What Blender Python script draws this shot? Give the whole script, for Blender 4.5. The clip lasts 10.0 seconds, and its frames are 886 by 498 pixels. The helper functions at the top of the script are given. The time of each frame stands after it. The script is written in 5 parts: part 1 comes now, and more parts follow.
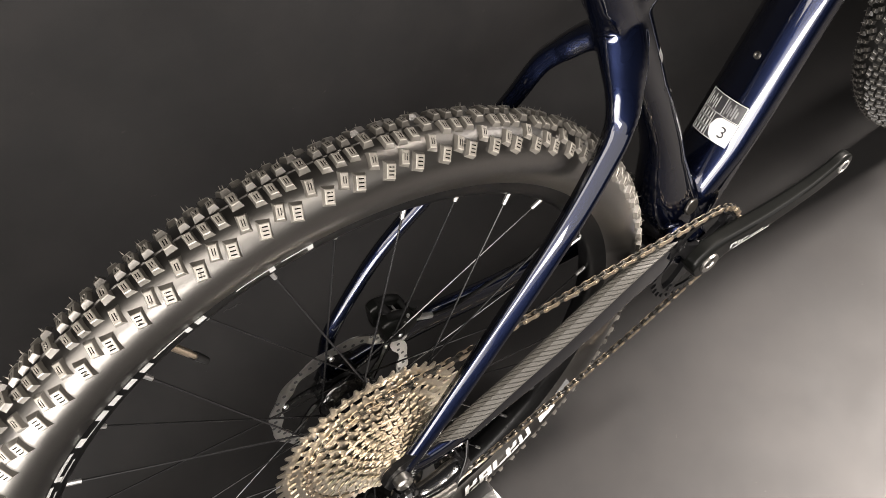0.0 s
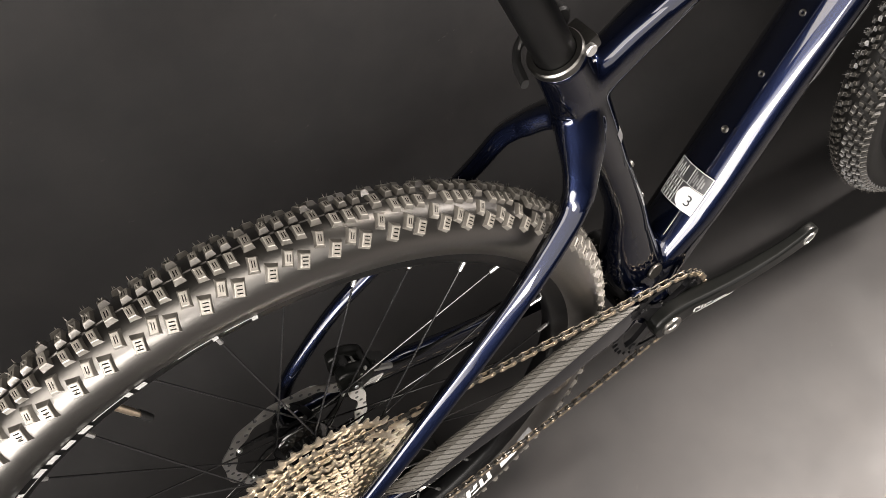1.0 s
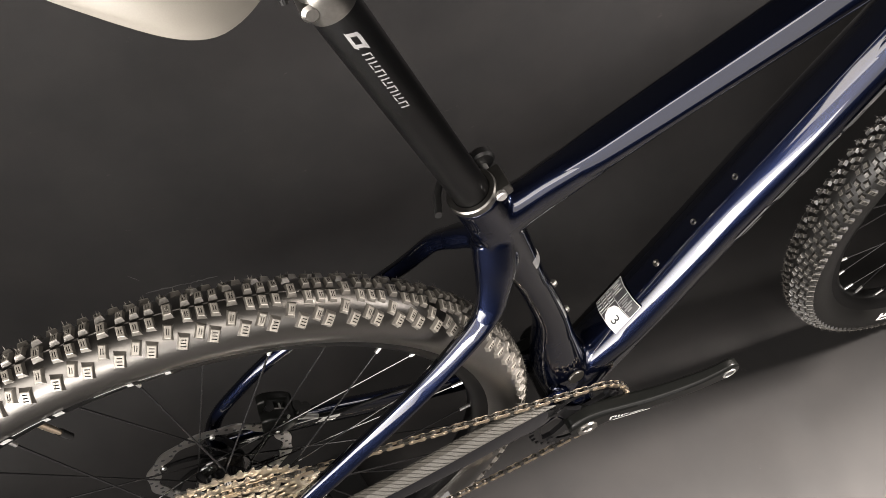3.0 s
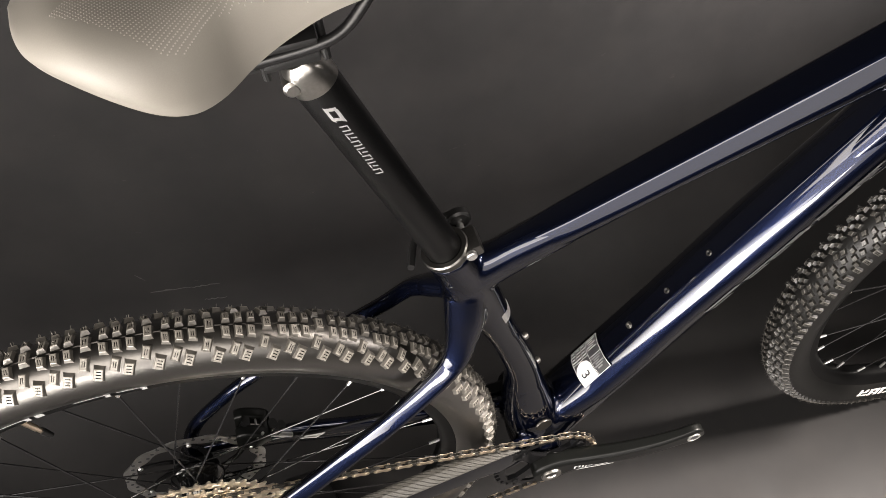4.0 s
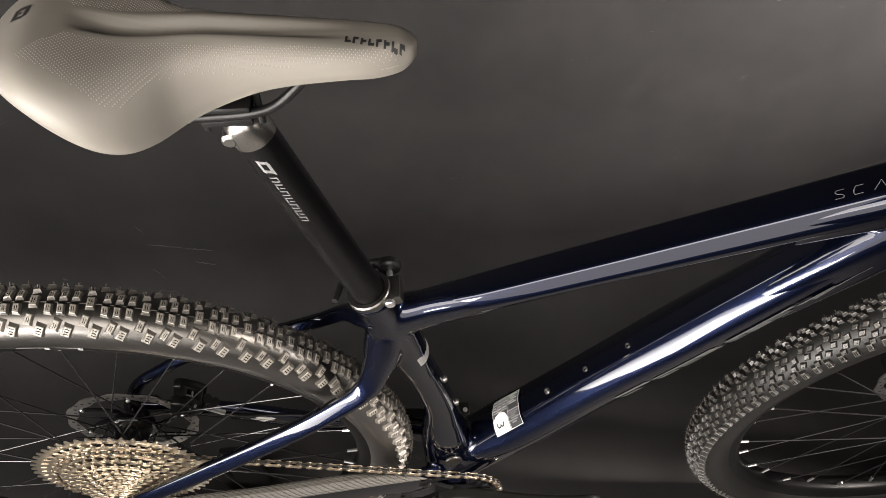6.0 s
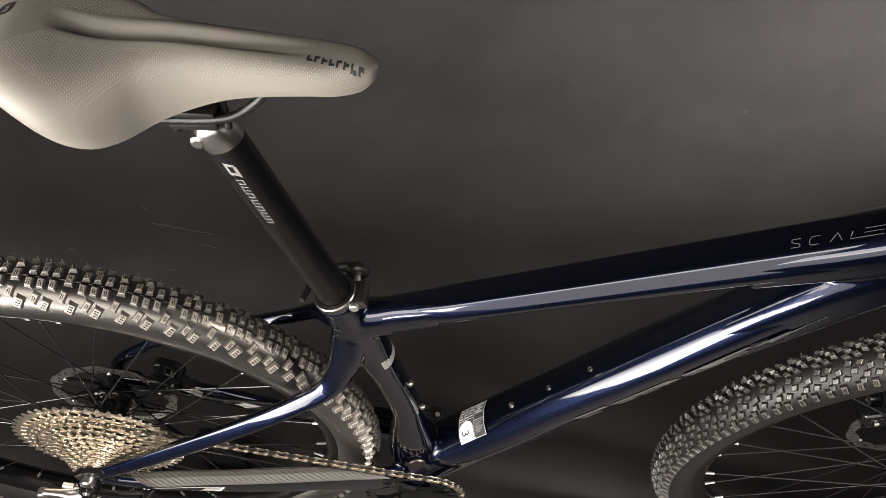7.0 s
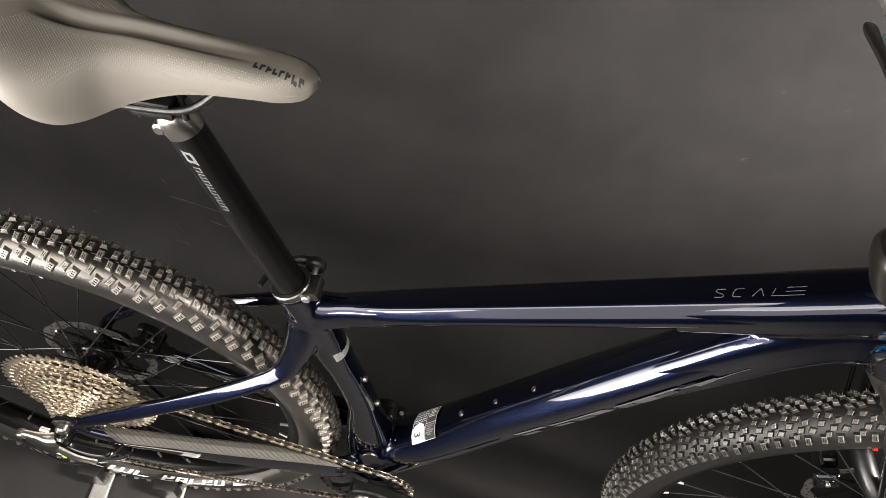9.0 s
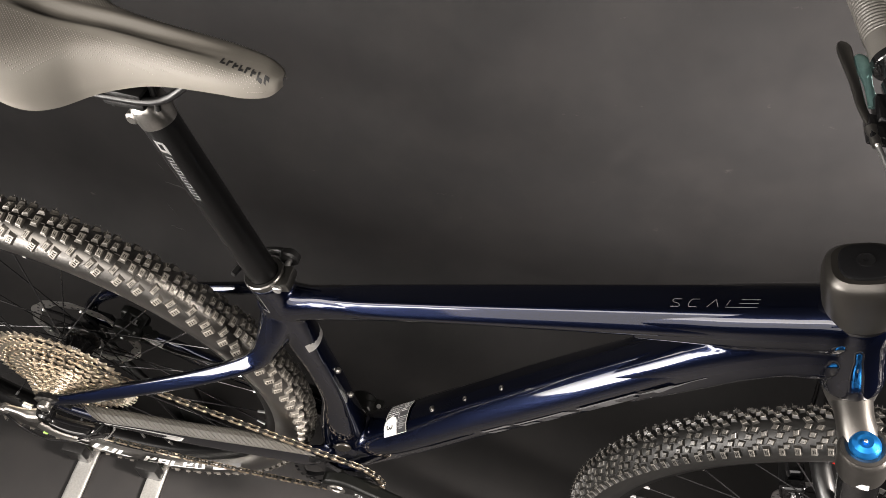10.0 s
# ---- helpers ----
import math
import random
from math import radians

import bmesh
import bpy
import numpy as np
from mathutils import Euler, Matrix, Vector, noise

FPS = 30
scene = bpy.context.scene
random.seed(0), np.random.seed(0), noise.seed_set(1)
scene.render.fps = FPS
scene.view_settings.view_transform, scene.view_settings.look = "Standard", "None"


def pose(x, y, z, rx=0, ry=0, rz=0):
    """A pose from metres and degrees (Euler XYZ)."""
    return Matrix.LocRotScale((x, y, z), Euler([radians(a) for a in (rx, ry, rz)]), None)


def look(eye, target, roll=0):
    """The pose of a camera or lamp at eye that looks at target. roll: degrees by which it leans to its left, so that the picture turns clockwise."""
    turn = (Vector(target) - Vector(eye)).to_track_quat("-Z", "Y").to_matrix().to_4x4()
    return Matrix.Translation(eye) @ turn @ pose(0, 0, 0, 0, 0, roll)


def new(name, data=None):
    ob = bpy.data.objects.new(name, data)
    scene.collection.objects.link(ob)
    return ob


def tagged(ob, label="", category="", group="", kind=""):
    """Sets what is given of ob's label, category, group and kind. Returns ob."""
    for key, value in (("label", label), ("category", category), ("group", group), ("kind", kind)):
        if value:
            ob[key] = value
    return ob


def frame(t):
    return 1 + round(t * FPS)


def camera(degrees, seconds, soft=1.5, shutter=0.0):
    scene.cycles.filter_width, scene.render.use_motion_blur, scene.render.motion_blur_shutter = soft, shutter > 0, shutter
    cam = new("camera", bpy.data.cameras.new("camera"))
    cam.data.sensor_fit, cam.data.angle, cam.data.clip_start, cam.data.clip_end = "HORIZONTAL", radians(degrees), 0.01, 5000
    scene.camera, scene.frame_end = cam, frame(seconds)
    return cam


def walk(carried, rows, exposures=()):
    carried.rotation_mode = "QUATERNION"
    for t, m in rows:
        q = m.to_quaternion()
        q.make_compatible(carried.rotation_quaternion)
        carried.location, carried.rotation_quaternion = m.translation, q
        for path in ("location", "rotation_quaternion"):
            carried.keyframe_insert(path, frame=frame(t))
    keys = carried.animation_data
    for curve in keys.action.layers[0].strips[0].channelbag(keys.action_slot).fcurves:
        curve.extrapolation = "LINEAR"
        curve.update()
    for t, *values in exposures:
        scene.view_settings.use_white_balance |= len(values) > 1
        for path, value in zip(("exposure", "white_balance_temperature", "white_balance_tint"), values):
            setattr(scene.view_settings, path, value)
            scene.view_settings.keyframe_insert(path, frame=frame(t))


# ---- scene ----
cam = camera(61.64, 10.0, soft=0.6)
ROWS = [
    (0.0, 0.0488, -0.3420, 1.0791, 31.716, 12.170, -35.271),
    (0.5, 0.0797, -0.3377, 1.0909, 32.189, 11.576, -34.060),
    (1.0, 0.1105, -0.3343, 1.1058, 32.506, 10.649, -32.441),
    (1.5, 0.1428, -0.3390, 1.1238, 32.922, 9.660, -30.288),
    (2.0, 0.1721, -0.3488, 1.1434, 33.544, 8.700, -27.660),
    (2.5, 0.1988, -0.3592, 1.1649, 34.342, 7.865, -24.755),
    (4.0, 0.2721, -0.3748, 1.2305, 36.690, 4.979, -15.949),
    (4.5, 0.2939, -0.3760, 1.2547, 36.987, 3.542, -12.888),
    (5.0, 0.3175, -0.3789, 1.2756, 37.196, 2.048, -9.809),
    (5.5, 0.3458, -0.3808, 1.2910, 36.882, 0.402, -6.639),
    (7.0, 0.4270, -0.3831, 1.3305, 36.120, -2.235, 1.827),
    (7.5, 0.4530, -0.3816, 1.3418, 36.195, -2.490, 4.143),
    (8.0, 0.4790, -0.3830, 1.3507, 36.085, -2.785, 6.256),
    (8.5, 0.5014, -0.3880, 1.3584, 36.138, -3.202, 8.247),
    (9.0, 0.5192, -0.3917, 1.3675, 36.075, -3.656, 9.901),
    (9.5, 0.5374, -0.3928, 1.3759, 35.870, -4.185, 11.327),
    (10.0, 0.5594, -0.3909, 1.3835, 35.612, -4.530, 12.445),
]
walk(cam, [(t, pose(x, y, z, rx, ry, rz)) for t, x, y, z, rx, ry, rz in ROWS])

# ---- light ----
world = bpy.data.worlds.new("world")
scene.world = world
world.use_nodes = True
world.node_tree.nodes["Background"].inputs["Color"].default_value = (0.9, 0.95, 1.0, 1)
world.node_tree.nodes["Background"].inputs["Strength"].default_value = 0.008
scene.view_settings.exposure = 0.26


def softbox(name, eye, target, wide, high, power, colour=(1.0, 0.95, 0.88), roll=0, spread=180):
    lamp = bpy.data.lights.new(name, "AREA")
    lamp.shape, lamp.size, lamp.size_y, lamp.energy, lamp.color = "RECTANGLE", wide, high, power, colour
    lamp.spread = radians(spread)
    ob = new(name, lamp)
    ob.matrix_world = look(eye, target, roll)
    return ob


softbox("rear_softbox", (-0.75, -0.80, 0.80), (0.33, 0.0, 1.02), 1.1, 0.6, 8.5, (1.0, 0.94, 0.88), spread=60)
softbox("side_softbox", (-0.75, -1.35, 0.95), (0.30, 0.0, 0.95), 1.3, 0.22, 34, (1.0, 0.94, 0.885))
softbox("front_softbox", (-0.3, -2.4, 1.50), (0.35, 0.0, 0.85), 4.4, 1.5, 50, (1.0, 0.94, 0.90))
softbox("high_softbox", (-0.3, -1.15, 1.80), (0.1, 0.0, 0.7), 2.8, 0.6, 48, (1.0, 0.92, 0.845))
softbox("key_light", (2.25, -0.6, 2.0), (0.50, -0.88, 0.0), 0.8, 0.5, 135, (1.0, 0.90, 0.82), spread=38)
# Added fill to brighten the right of the wall; narrow spread misses the bike.
softbox("wall_fill", (1.95, -0.20, 1.00), (0.88, 0.46, 0.66), 0.5, 0.4, 13, (1.0, 0.92, 0.87), spread=44)


# ---- materials ----
def material(name, colour, rough=0.5, metal=0.0, coat=0.0, coat_rough=0.03, grain=0.0, scale=200.0, bump=0.0, var=0.0, spec=0.5, sheen=0.0,
             second=None, big=6.0, tint=None):
    """A surface with variation at two scales: grain (fine) and var (broad) in its colour and roughness, and fine relief."""
    m = bpy.data.materials.new(name)
    m.use_nodes = True
    n, l = m.node_tree.nodes, m.node_tree.links
    b = n["Principled BSDF"]
    b.inputs["Base Color"].default_value = (*colour, 1)
    b.inputs["Roughness"].default_value = rough
    b.inputs["Metallic"].default_value = metal
    b.inputs["Coat Weight"].default_value = coat
    b.inputs["Coat Roughness"].default_value = coat_rough
    b.inputs["Specular IOR Level"].default_value = spec
    b.inputs["Sheen Weight"].default_value = sheen
    if tint:
        b.inputs["Specular Tint"].default_value = (*tint, 1)
    co = n.new("ShaderNodeTexCoord")
    fine = n.new("ShaderNodeTexNoise")
    fine.inputs["Scale"].default_value, fine.inputs["Detail"].default_value = scale, 4
    broad = n.new("ShaderNodeTexNoise")
    broad.inputs["Scale"].default_value, broad.inputs["Detail"].default_value = big, 5
    l.new(co.outputs["Object"], fine.inputs["Vector"])
    l.new(co.outputs["Object"], broad.inputs["Vector"])
    if grain or var:
        mix = n.new("ShaderNodeMix")
        mix.data_type = "RGBA"
        add = n.new("ShaderNodeMath")
        add.operation = "MULTIPLY_ADD"
        add.inputs[1].default_value, add.inputs[2].default_value = var, 0.5 - var / 2 - grain / 2
        add2 = n.new("ShaderNodeMath")
        add2.operation = "MULTIPLY_ADD"
        add2.inputs[1].default_value = grain
        add2.use_clamp = True
        l.new(broad.outputs["Fac"], add.inputs[0])
        l.new(fine.outputs["Fac"], add2.inputs[0])
        l.new(add.outputs[0], add2.inputs[2])
        l.new(add2.outputs[0], mix.inputs[0])
        lo = second or tuple(c * 0.55 for c in colour)
        mix.inputs[6].default_value, mix.inputs[7].default_value = (*lo, 1), (*(min(1, 2 * c - d) for c, d in zip(colour, lo)), 1)
        l.new(mix.outputs[2], b.inputs["Base Color"])
        ro = n.new("ShaderNodeMath")
        ro.operation = "MULTIPLY_ADD"
        ro.inputs[1].default_value, ro.inputs[2].default_value = 0.25 * rough, 0.875 * rough
        l.new(broad.outputs["Fac"], ro.inputs[0])
        l.new(ro.outputs[0], b.inputs["Roughness"])
    if bump:
        bp = n.new("ShaderNodeBump")
        bp.inputs["Strength"].default_value, bp.inputs["Distance"].default_value = bump, 0.001
        l.new(fine.outputs["Fac"], bp.inputs["Height"])
        l.new(bp.outputs[0], b.inputs["Normal"])
    return m


NAVY = material("navy_paint", (0.0046, 0.0065, 0.0175), 0.34, 0.93, 1.0, 0.045, grain=0.5, scale=1800, var=0.2, tint=(0.03, 0.06, 0.16))
BLACK = material("black_anodised_metal", (0.0034, 0.0034, 0.0037), 0.28, 0.0, grain=0.4, scale=900, bump=0.015, var=0.3, spec=0.16)
SATIN = material("satin_black_alloy", (0.003, 0.003, 0.0032), 0.34, 0.0, grain=0.7, scale=2600, bump=0.02, var=0.3, spec=0.5)
POSTBLACK = material("post_black", (0.03, 0.03, 0.0305), 0.38, 1.0, grain=0.7, scale=2600, bump=0.12, var=0.3, spec=0.6)
GLOSSBLACK = material("gloss_black", (0.0035, 0.0035, 0.0038), 0.14, 0.0, 0.4, 0.05, grain=0.3, var=0.3)
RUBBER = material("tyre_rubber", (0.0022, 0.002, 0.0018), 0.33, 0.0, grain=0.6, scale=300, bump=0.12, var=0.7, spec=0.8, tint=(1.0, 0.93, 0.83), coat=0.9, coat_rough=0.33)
# Light and shade in the tread's colour: pale edges, darker flanks, near-black sipes.
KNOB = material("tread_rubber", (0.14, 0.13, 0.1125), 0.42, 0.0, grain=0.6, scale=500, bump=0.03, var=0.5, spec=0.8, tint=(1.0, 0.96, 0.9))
KNOBEDGE = material("tread_edge_lit", (0.21, 0.195, 0.17), 0.42, grain=0.6, scale=500, var=0.5, spec=0.8)
FRONTEDGE = material("front_tread_edge_lit", (0.105, 0.098, 0.086), 0.42, grain=0.6, scale=500, var=0.5, spec=0.6)
KNOBSIDE = material("tread_side_shaded", (0.065, 0.06, 0.052), 0.36, 0.0, grain=0.5, scale=500, var=0.5, spec=1.0, tint=(1.0, 0.96, 0.9), coat=0.6, coat_rough=0.36)
SIPE = material("tread_sipe_shaded", (0.004, 0.0038, 0.0035), 0.8, grain=0.4, scale=500, var=0.3, spec=0.1)
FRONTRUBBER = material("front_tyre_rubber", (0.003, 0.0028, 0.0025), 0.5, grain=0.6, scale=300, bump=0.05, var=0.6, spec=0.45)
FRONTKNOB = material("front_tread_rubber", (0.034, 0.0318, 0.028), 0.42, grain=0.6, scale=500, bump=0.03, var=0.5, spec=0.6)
FRONTSIDE = material("front_tread_side_shaded", (0.012, 0.0112, 0.01), 0.42, grain=0.5, scale=500, var=0.5, spec=0.5)
PALEPRINT = material("pale_rim_print", (0.22, 0.22, 0.215), 0.45, grain=0.3, scale=700, var=0.3)
SPOKE = material("black_steel", (0.012, 0.012, 0.0126), 0.22, 0.3, grain=0.3, var=0.2)
STEEL = material("brushed_steel", (0.72, 0.704, 0.68), 0.35, 1.0, grain=0.4, scale=600, bump=0.1, var=0.3)
GOLD = material("champagne_nickel", (0.6, 0.54, 0.45), 0.36, 1.0, grain=0.5, scale=400, bump=0.05, var=0.4)
CHAINMETAL = material("chain_nickel", (0.66, 0.55, 0.42), 0.3, 1.0, grain=0.5, scale=500, var=0.4)
ALLOY = material("silver_alloy", (0.72, 0.704, 0.672), 0.4, 1.0, grain=0.5, scale=300, bump=0.12, var=0.4)
CLAMPGREY = material("clamp_grey", (0.12, 0.117, 0.11), 0.34, 1.0, grain=0.4, scale=500, var=0.3)
GREYALLOY = material("grey_alloy", (0.276, 0.2664, 0.2496), 0.32, 1.0, grain=0.4, scale=500, var=0.3)
VINYL = material("saddle_vinyl", (0.126, 0.117, 0.102), 0.55, 0.0, grain=0.4, scale=1500, bump=0.05, var=0.3, spec=0.3, second=(0.105, 0.097, 0.085), big=14)
VINYLDARK = material("dark_print", (0.01, 0.01, 0.01), 0.5, grain=0.2)
PROTECTOR = material("grey_rubber_guard", (0.045, 0.043, 0.0385), 0.5, grain=0.4, scale=500, bump=0.04, var=0.4, spec=0.25)
WHITE = material("white_print", (0.62, 0.62, 0.6), 0.45, grain=0.2, var=0.2, second=(0.5, 0.5, 0.485))
GREYPRINT = material("grey_print", (0.14, 0.14, 0.14), 0.45, grain=0.2, var=0.2)
DARKPRINT = material("faint_grey_print", (0.055, 0.055, 0.058), 0.35, coat=0.8, grain=0.2, var=0.2)
STROKEGREY = material("stroke_grey", (0.095, 0.095, 0.1), 0.4, grain=0.2, var=0.2)
LABELBLACK = material("label_black", (0.02, 0.02, 0.022), 0.35, grain=0.2)
BLUE = material("blue_anodised", (0.02, 0.22, 0.62), 0.3, 0.9, grain=0.3, var=0.2)
TEAL = material("teal_anodised", (0.3, 0.52, 0.5), 0.3, 0.8, grain=0.3, var=0.2)
RED = material("red_print", (0.6, 0.02, 0.015), 0.35, grain=0.3, var=0.2)
FORKGREY = material("fork_grey", (0.038, 0.0355, 0.032), 0.4, 0.85, coat=0.15, coat_rough=0.25, grain=0.3, scale=900, var=0.3)
PLASTIC = material("black_plastic", (0.006, 0.006, 0.006), 0.42, grain=0.3, bump=0.03, var=0.3, spec=0.25)
WALLGREY = material("wall_grey", (0.0116, 0.0113, 0.0114), 0.5, grain=0.35, scale=38, bump=0.12, var=1.3, second=(0.0075, 0.0073, 0.0074), big=3.2, spec=0.42)
CRANKBLACK = material("crank_black", (0.0024, 0.0026, 0.0024), 0.32, 0.0, grain=0.4, scale=900, var=0.3, spec=0.16)
CHAINDARK = material("chain_dark", (0.125, 0.1175, 0.105), 0.35, 1.0, grain=0.4, scale=500, var=0.3)
ROTORSTEEL = material("rotor_steel", (0.52, 0.51, 0.495), 0.36, 1.0, grain=0.4, scale=600, var=0.3)
GRIPRUBBER = material("grip_rubber", (0.07, 0.066, 0.06), 0.4, grain=0.4, scale=700, bump=0.02, var=0.3, spec=0.6)
RIMBLACK = material("rim_black", (0.0022, 0.0022, 0.0023), 0.4, 0.0, grain=0.4, var=0.3, spec=0.15)
# Paler than the vinyl: paints the light that the raised dots catch.
VINYLDOT = material("vinyl_dot_lit", (0.175, 0.162, 0.142), 0.4, grain=0.3, var=0.3)
CROWNGREY = material("crown_grey", (0.07, 0.066, 0.061), 0.38, 0.9, coat=0.2, coat_rough=0.2, grain=0.3, scale=900, var=0.3)
SCUFF = material("pale_scuff", (0.034, 0.033, 0.0325), 0.7, grain=0.9, scale=240, var=0.5, second=(0.014, 0.0137, 0.0135))
ROOM = material("room_grey", (0.03, 0.03, 0.03), 0.8, grain=0.3, var=0.3)


def worn_with_sheen(m):
    """Adds cloudy smears to the gloss, clouds of dust and sparse pale flecks to the paint of the backdrop, and a sheen
    that fades by position from floor to wall.
    """
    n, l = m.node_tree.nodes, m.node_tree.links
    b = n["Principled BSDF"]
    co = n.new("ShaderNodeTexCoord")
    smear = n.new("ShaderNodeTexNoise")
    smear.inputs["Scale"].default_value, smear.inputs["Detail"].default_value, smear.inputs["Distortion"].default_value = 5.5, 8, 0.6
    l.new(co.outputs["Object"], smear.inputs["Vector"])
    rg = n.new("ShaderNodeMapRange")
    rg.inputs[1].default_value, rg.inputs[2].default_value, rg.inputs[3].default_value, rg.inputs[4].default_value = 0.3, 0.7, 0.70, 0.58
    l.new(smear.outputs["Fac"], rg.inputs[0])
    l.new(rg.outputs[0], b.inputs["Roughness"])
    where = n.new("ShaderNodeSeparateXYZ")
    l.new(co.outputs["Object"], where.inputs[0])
    # Specular level set by position: brightens the floor's sheen, dims the cove's glow.
    sheen_fade = n.new("ShaderNodeMapRange")
    sheen_fade.interpolation_type = "SMOOTHSTEP"
    sheen_fade.inputs[1].default_value, sheen_fade.inputs[2].default_value, sheen_fade.inputs[3].default_value, sheen_fade.inputs[4].default_value = -0.25, 0.30, 0.14, 0.10
    l.new(where.outputs["Y"], sheen_fade.inputs[0])
    l.new(sheen_fade.outputs[0], b.inputs["Specular IOR Level"])
    stretch = n.new("ShaderNodeMapping")
    stretch.inputs["Scale"].default_value, stretch.inputs["Rotation"].default_value = (1, 1, 2.2), (0.3, 0.5, 0.2)
    l.new(co.outputs["Object"], stretch.inputs["Vector"])
    fleck = n.new("ShaderNodeTexNoise")
    fleck.inputs["Scale"].default_value, fleck.inputs["Detail"].default_value, fleck.inputs["Roughness"].default_value = 26, 5, 0.75
    l.new(stretch.outputs[0], fleck.inputs["Vector"])
    cut = n.new("ShaderNodeMapRange")
    cut.inputs[1].default_value, cut.inputs[2].default_value = 0.68, 0.77
    l.new(fleck.outputs["Fac"], cut.inputs[0])
    half = n.new("ShaderNodeMath")
    half.operation = "MULTIPLY"
    half.inputs[1].default_value = 0.6
    l.new(cut.outputs[0], half.inputs[0])
    mix = n.new("ShaderNodeMix")
    mix.data_type = "RGBA"
    mix.inputs[7].default_value = (0.075, 0.068, 0.064, 1)
    old = b.inputs["Base Color"].links[0].from_socket
    l.new(half.outputs[0], mix.inputs[0])
    l.new(mix.outputs[2], b.inputs["Base Color"])
    cloud = n.new("ShaderNodeTexNoise")
    cloud.inputs["Scale"].default_value, cloud.inputs["Detail"].default_value, cloud.inputs["Roughness"].default_value, cloud.inputs["Distortion"].default_value = 12, 8, 0.62, 0.25
    l.new(co.outputs["Object"], cloud.inputs["Vector"])
    share = n.new("ShaderNodeMapRange")
    share.inputs[1].default_value, share.inputs[2].default_value, share.inputs[4].default_value = 0.40, 0.75, 0.28
    l.new(cloud.outputs["Fac"], share.inputs[0])
    dust = n.new("ShaderNodeMix")
    dust.data_type = "RGBA"
    dust.inputs[7].default_value = (0.0205, 0.0188, 0.0180, 1)
    l.new(share.outputs[0], dust.inputs[0])
    l.new(old, dust.inputs[6])
    l.new(dust.outputs[2], mix.inputs[6])


def dusty(m, scale, low, high, colour, amount):
    """Scatters pale dust over a surface."""
    n, l = m.node_tree.nodes, m.node_tree.links
    b = n["Principled BSDF"]
    co = n.new("ShaderNodeTexCoord")
    spots = n.new("ShaderNodeTexNoise")
    spots.inputs["Scale"].default_value, spots.inputs["Detail"].default_value, spots.inputs["Roughness"].default_value = scale, 6, 0.7
    l.new(co.outputs["Object"], spots.inputs["Vector"])
    cut = n.new("ShaderNodeMapRange")
    cut.inputs[1].default_value, cut.inputs[2].default_value, cut.inputs[4].default_value = low, high, amount
    l.new(spots.outputs["Fac"], cut.inputs[0])
    mix = n.new("ShaderNodeMix")
    mix.data_type = "RGBA"
    mix.inputs[7].default_value = (*colour, 1)
    l.new(b.inputs["Base Color"].links[0].from_socket, mix.inputs[6])
    l.new(cut.outputs[0], mix.inputs[0])
    l.new(mix.outputs[2], b.inputs["Base Color"])


worn_with_sheen(WALLGREY)
dusty(RUBBER, 55, 0.62, 0.78, (0.012, 0.0115, 0.0105), 0.6)
dusty(RUBBER, 260, 0.70, 0.76, (0.05, 0.048, 0.044), 0.6)
dusty(VINYL, 330, 0.74, 0.78, (0.16, 0.155, 0.14), 0.8)
dusty(NAVY, 420, 0.755, 0.79, (0.12, 0.12, 0.125), 0.6)


# ---- mesh tools ----
def mesh_of(name, data, mat, smooth=True, limit=35):
    """(vertices, faces) or a bmesh as a mesh with its material."""
    me = bpy.data.meshes.new(name)
    if isinstance(data, bmesh.types.BMesh):
        data.to_mesh(me)
        data.free()
    else:
        me.from_pydata([tuple(v) for v in data[0]], [], [tuple(f) for f in data[1]])
        bm = bmesh.new()
        bm.from_mesh(me)
        bmesh.ops.recalc_face_normals(bm, faces=bm.faces)
        bm.to_mesh(me)
        bm.free()
    me.materials.append(mat)
    if smooth:
        me.shade_smooth()
        me.set_sharp_from_angle(angle=radians(limit))
    return me


def part(name, data, mat, parent=None, label="", smooth=True, limit=35):
    """Links (vertices, faces) as ONE mesh object under a thing or a part."""
    ob = new(name, mesh_of(name, data, mat, smooth, limit))
    if parent:
        ob.parent = parent
    if label:
        ob["label"] = label
    return ob


def placed(name, mesh, m, parent, label=""):
    """One more object on a shared mesh, at the pose m."""
    ob = new(name, mesh)
    ob.parent = parent
    ob.matrix_local = m
    if label:
        ob["label"] = label
    return ob


def merge(*pieces):
    vs, fs = [], []
    for v, f in pieces:
        k = len(vs)
        vs.extend(v)
        fs.extend([tuple(i + k for i in q) for q in f])
    return vs, fs


def moved(data, m):
    return [m @ Vector(v) for v in data[0]], data[1]


def smoothline(points, n):
    """Catmull-Rom through rows of numbers: n samples."""
    p = np.array(points, float)
    seg = np.r_[0, np.cumsum(np.linalg.norm(np.diff(p[:, :3], axis=0), axis=1) + 1e-9)]
    out = []
    for s in np.linspace(0, seg[-1], n):
        i = min(max(np.searchsorted(seg, s) - 1, 0), len(p) - 2)
        h = seg[i + 1] - seg[i]
        u = (s - seg[i]) / h

        def slope(k):
            if k == 0 or k == len(p) - 1:
                a, c = (0, 1) if k == 0 else (k - 1, k)
            else:
                a, c = k - 1, k + 1
            return (p[c] - p[a]) / (seg[c] - seg[a])
        m0, m1 = slope(i) * h, slope(i + 1) * h
        out.append((2 * u**3 - 3 * u**2 + 1) * p[i] + (u**3 - 2 * u**2 + u) * m0 + (-2 * u**3 + 3 * u**2) * p[i + 1] + (u**3 - u**2) * m1)
    return np.array(out)


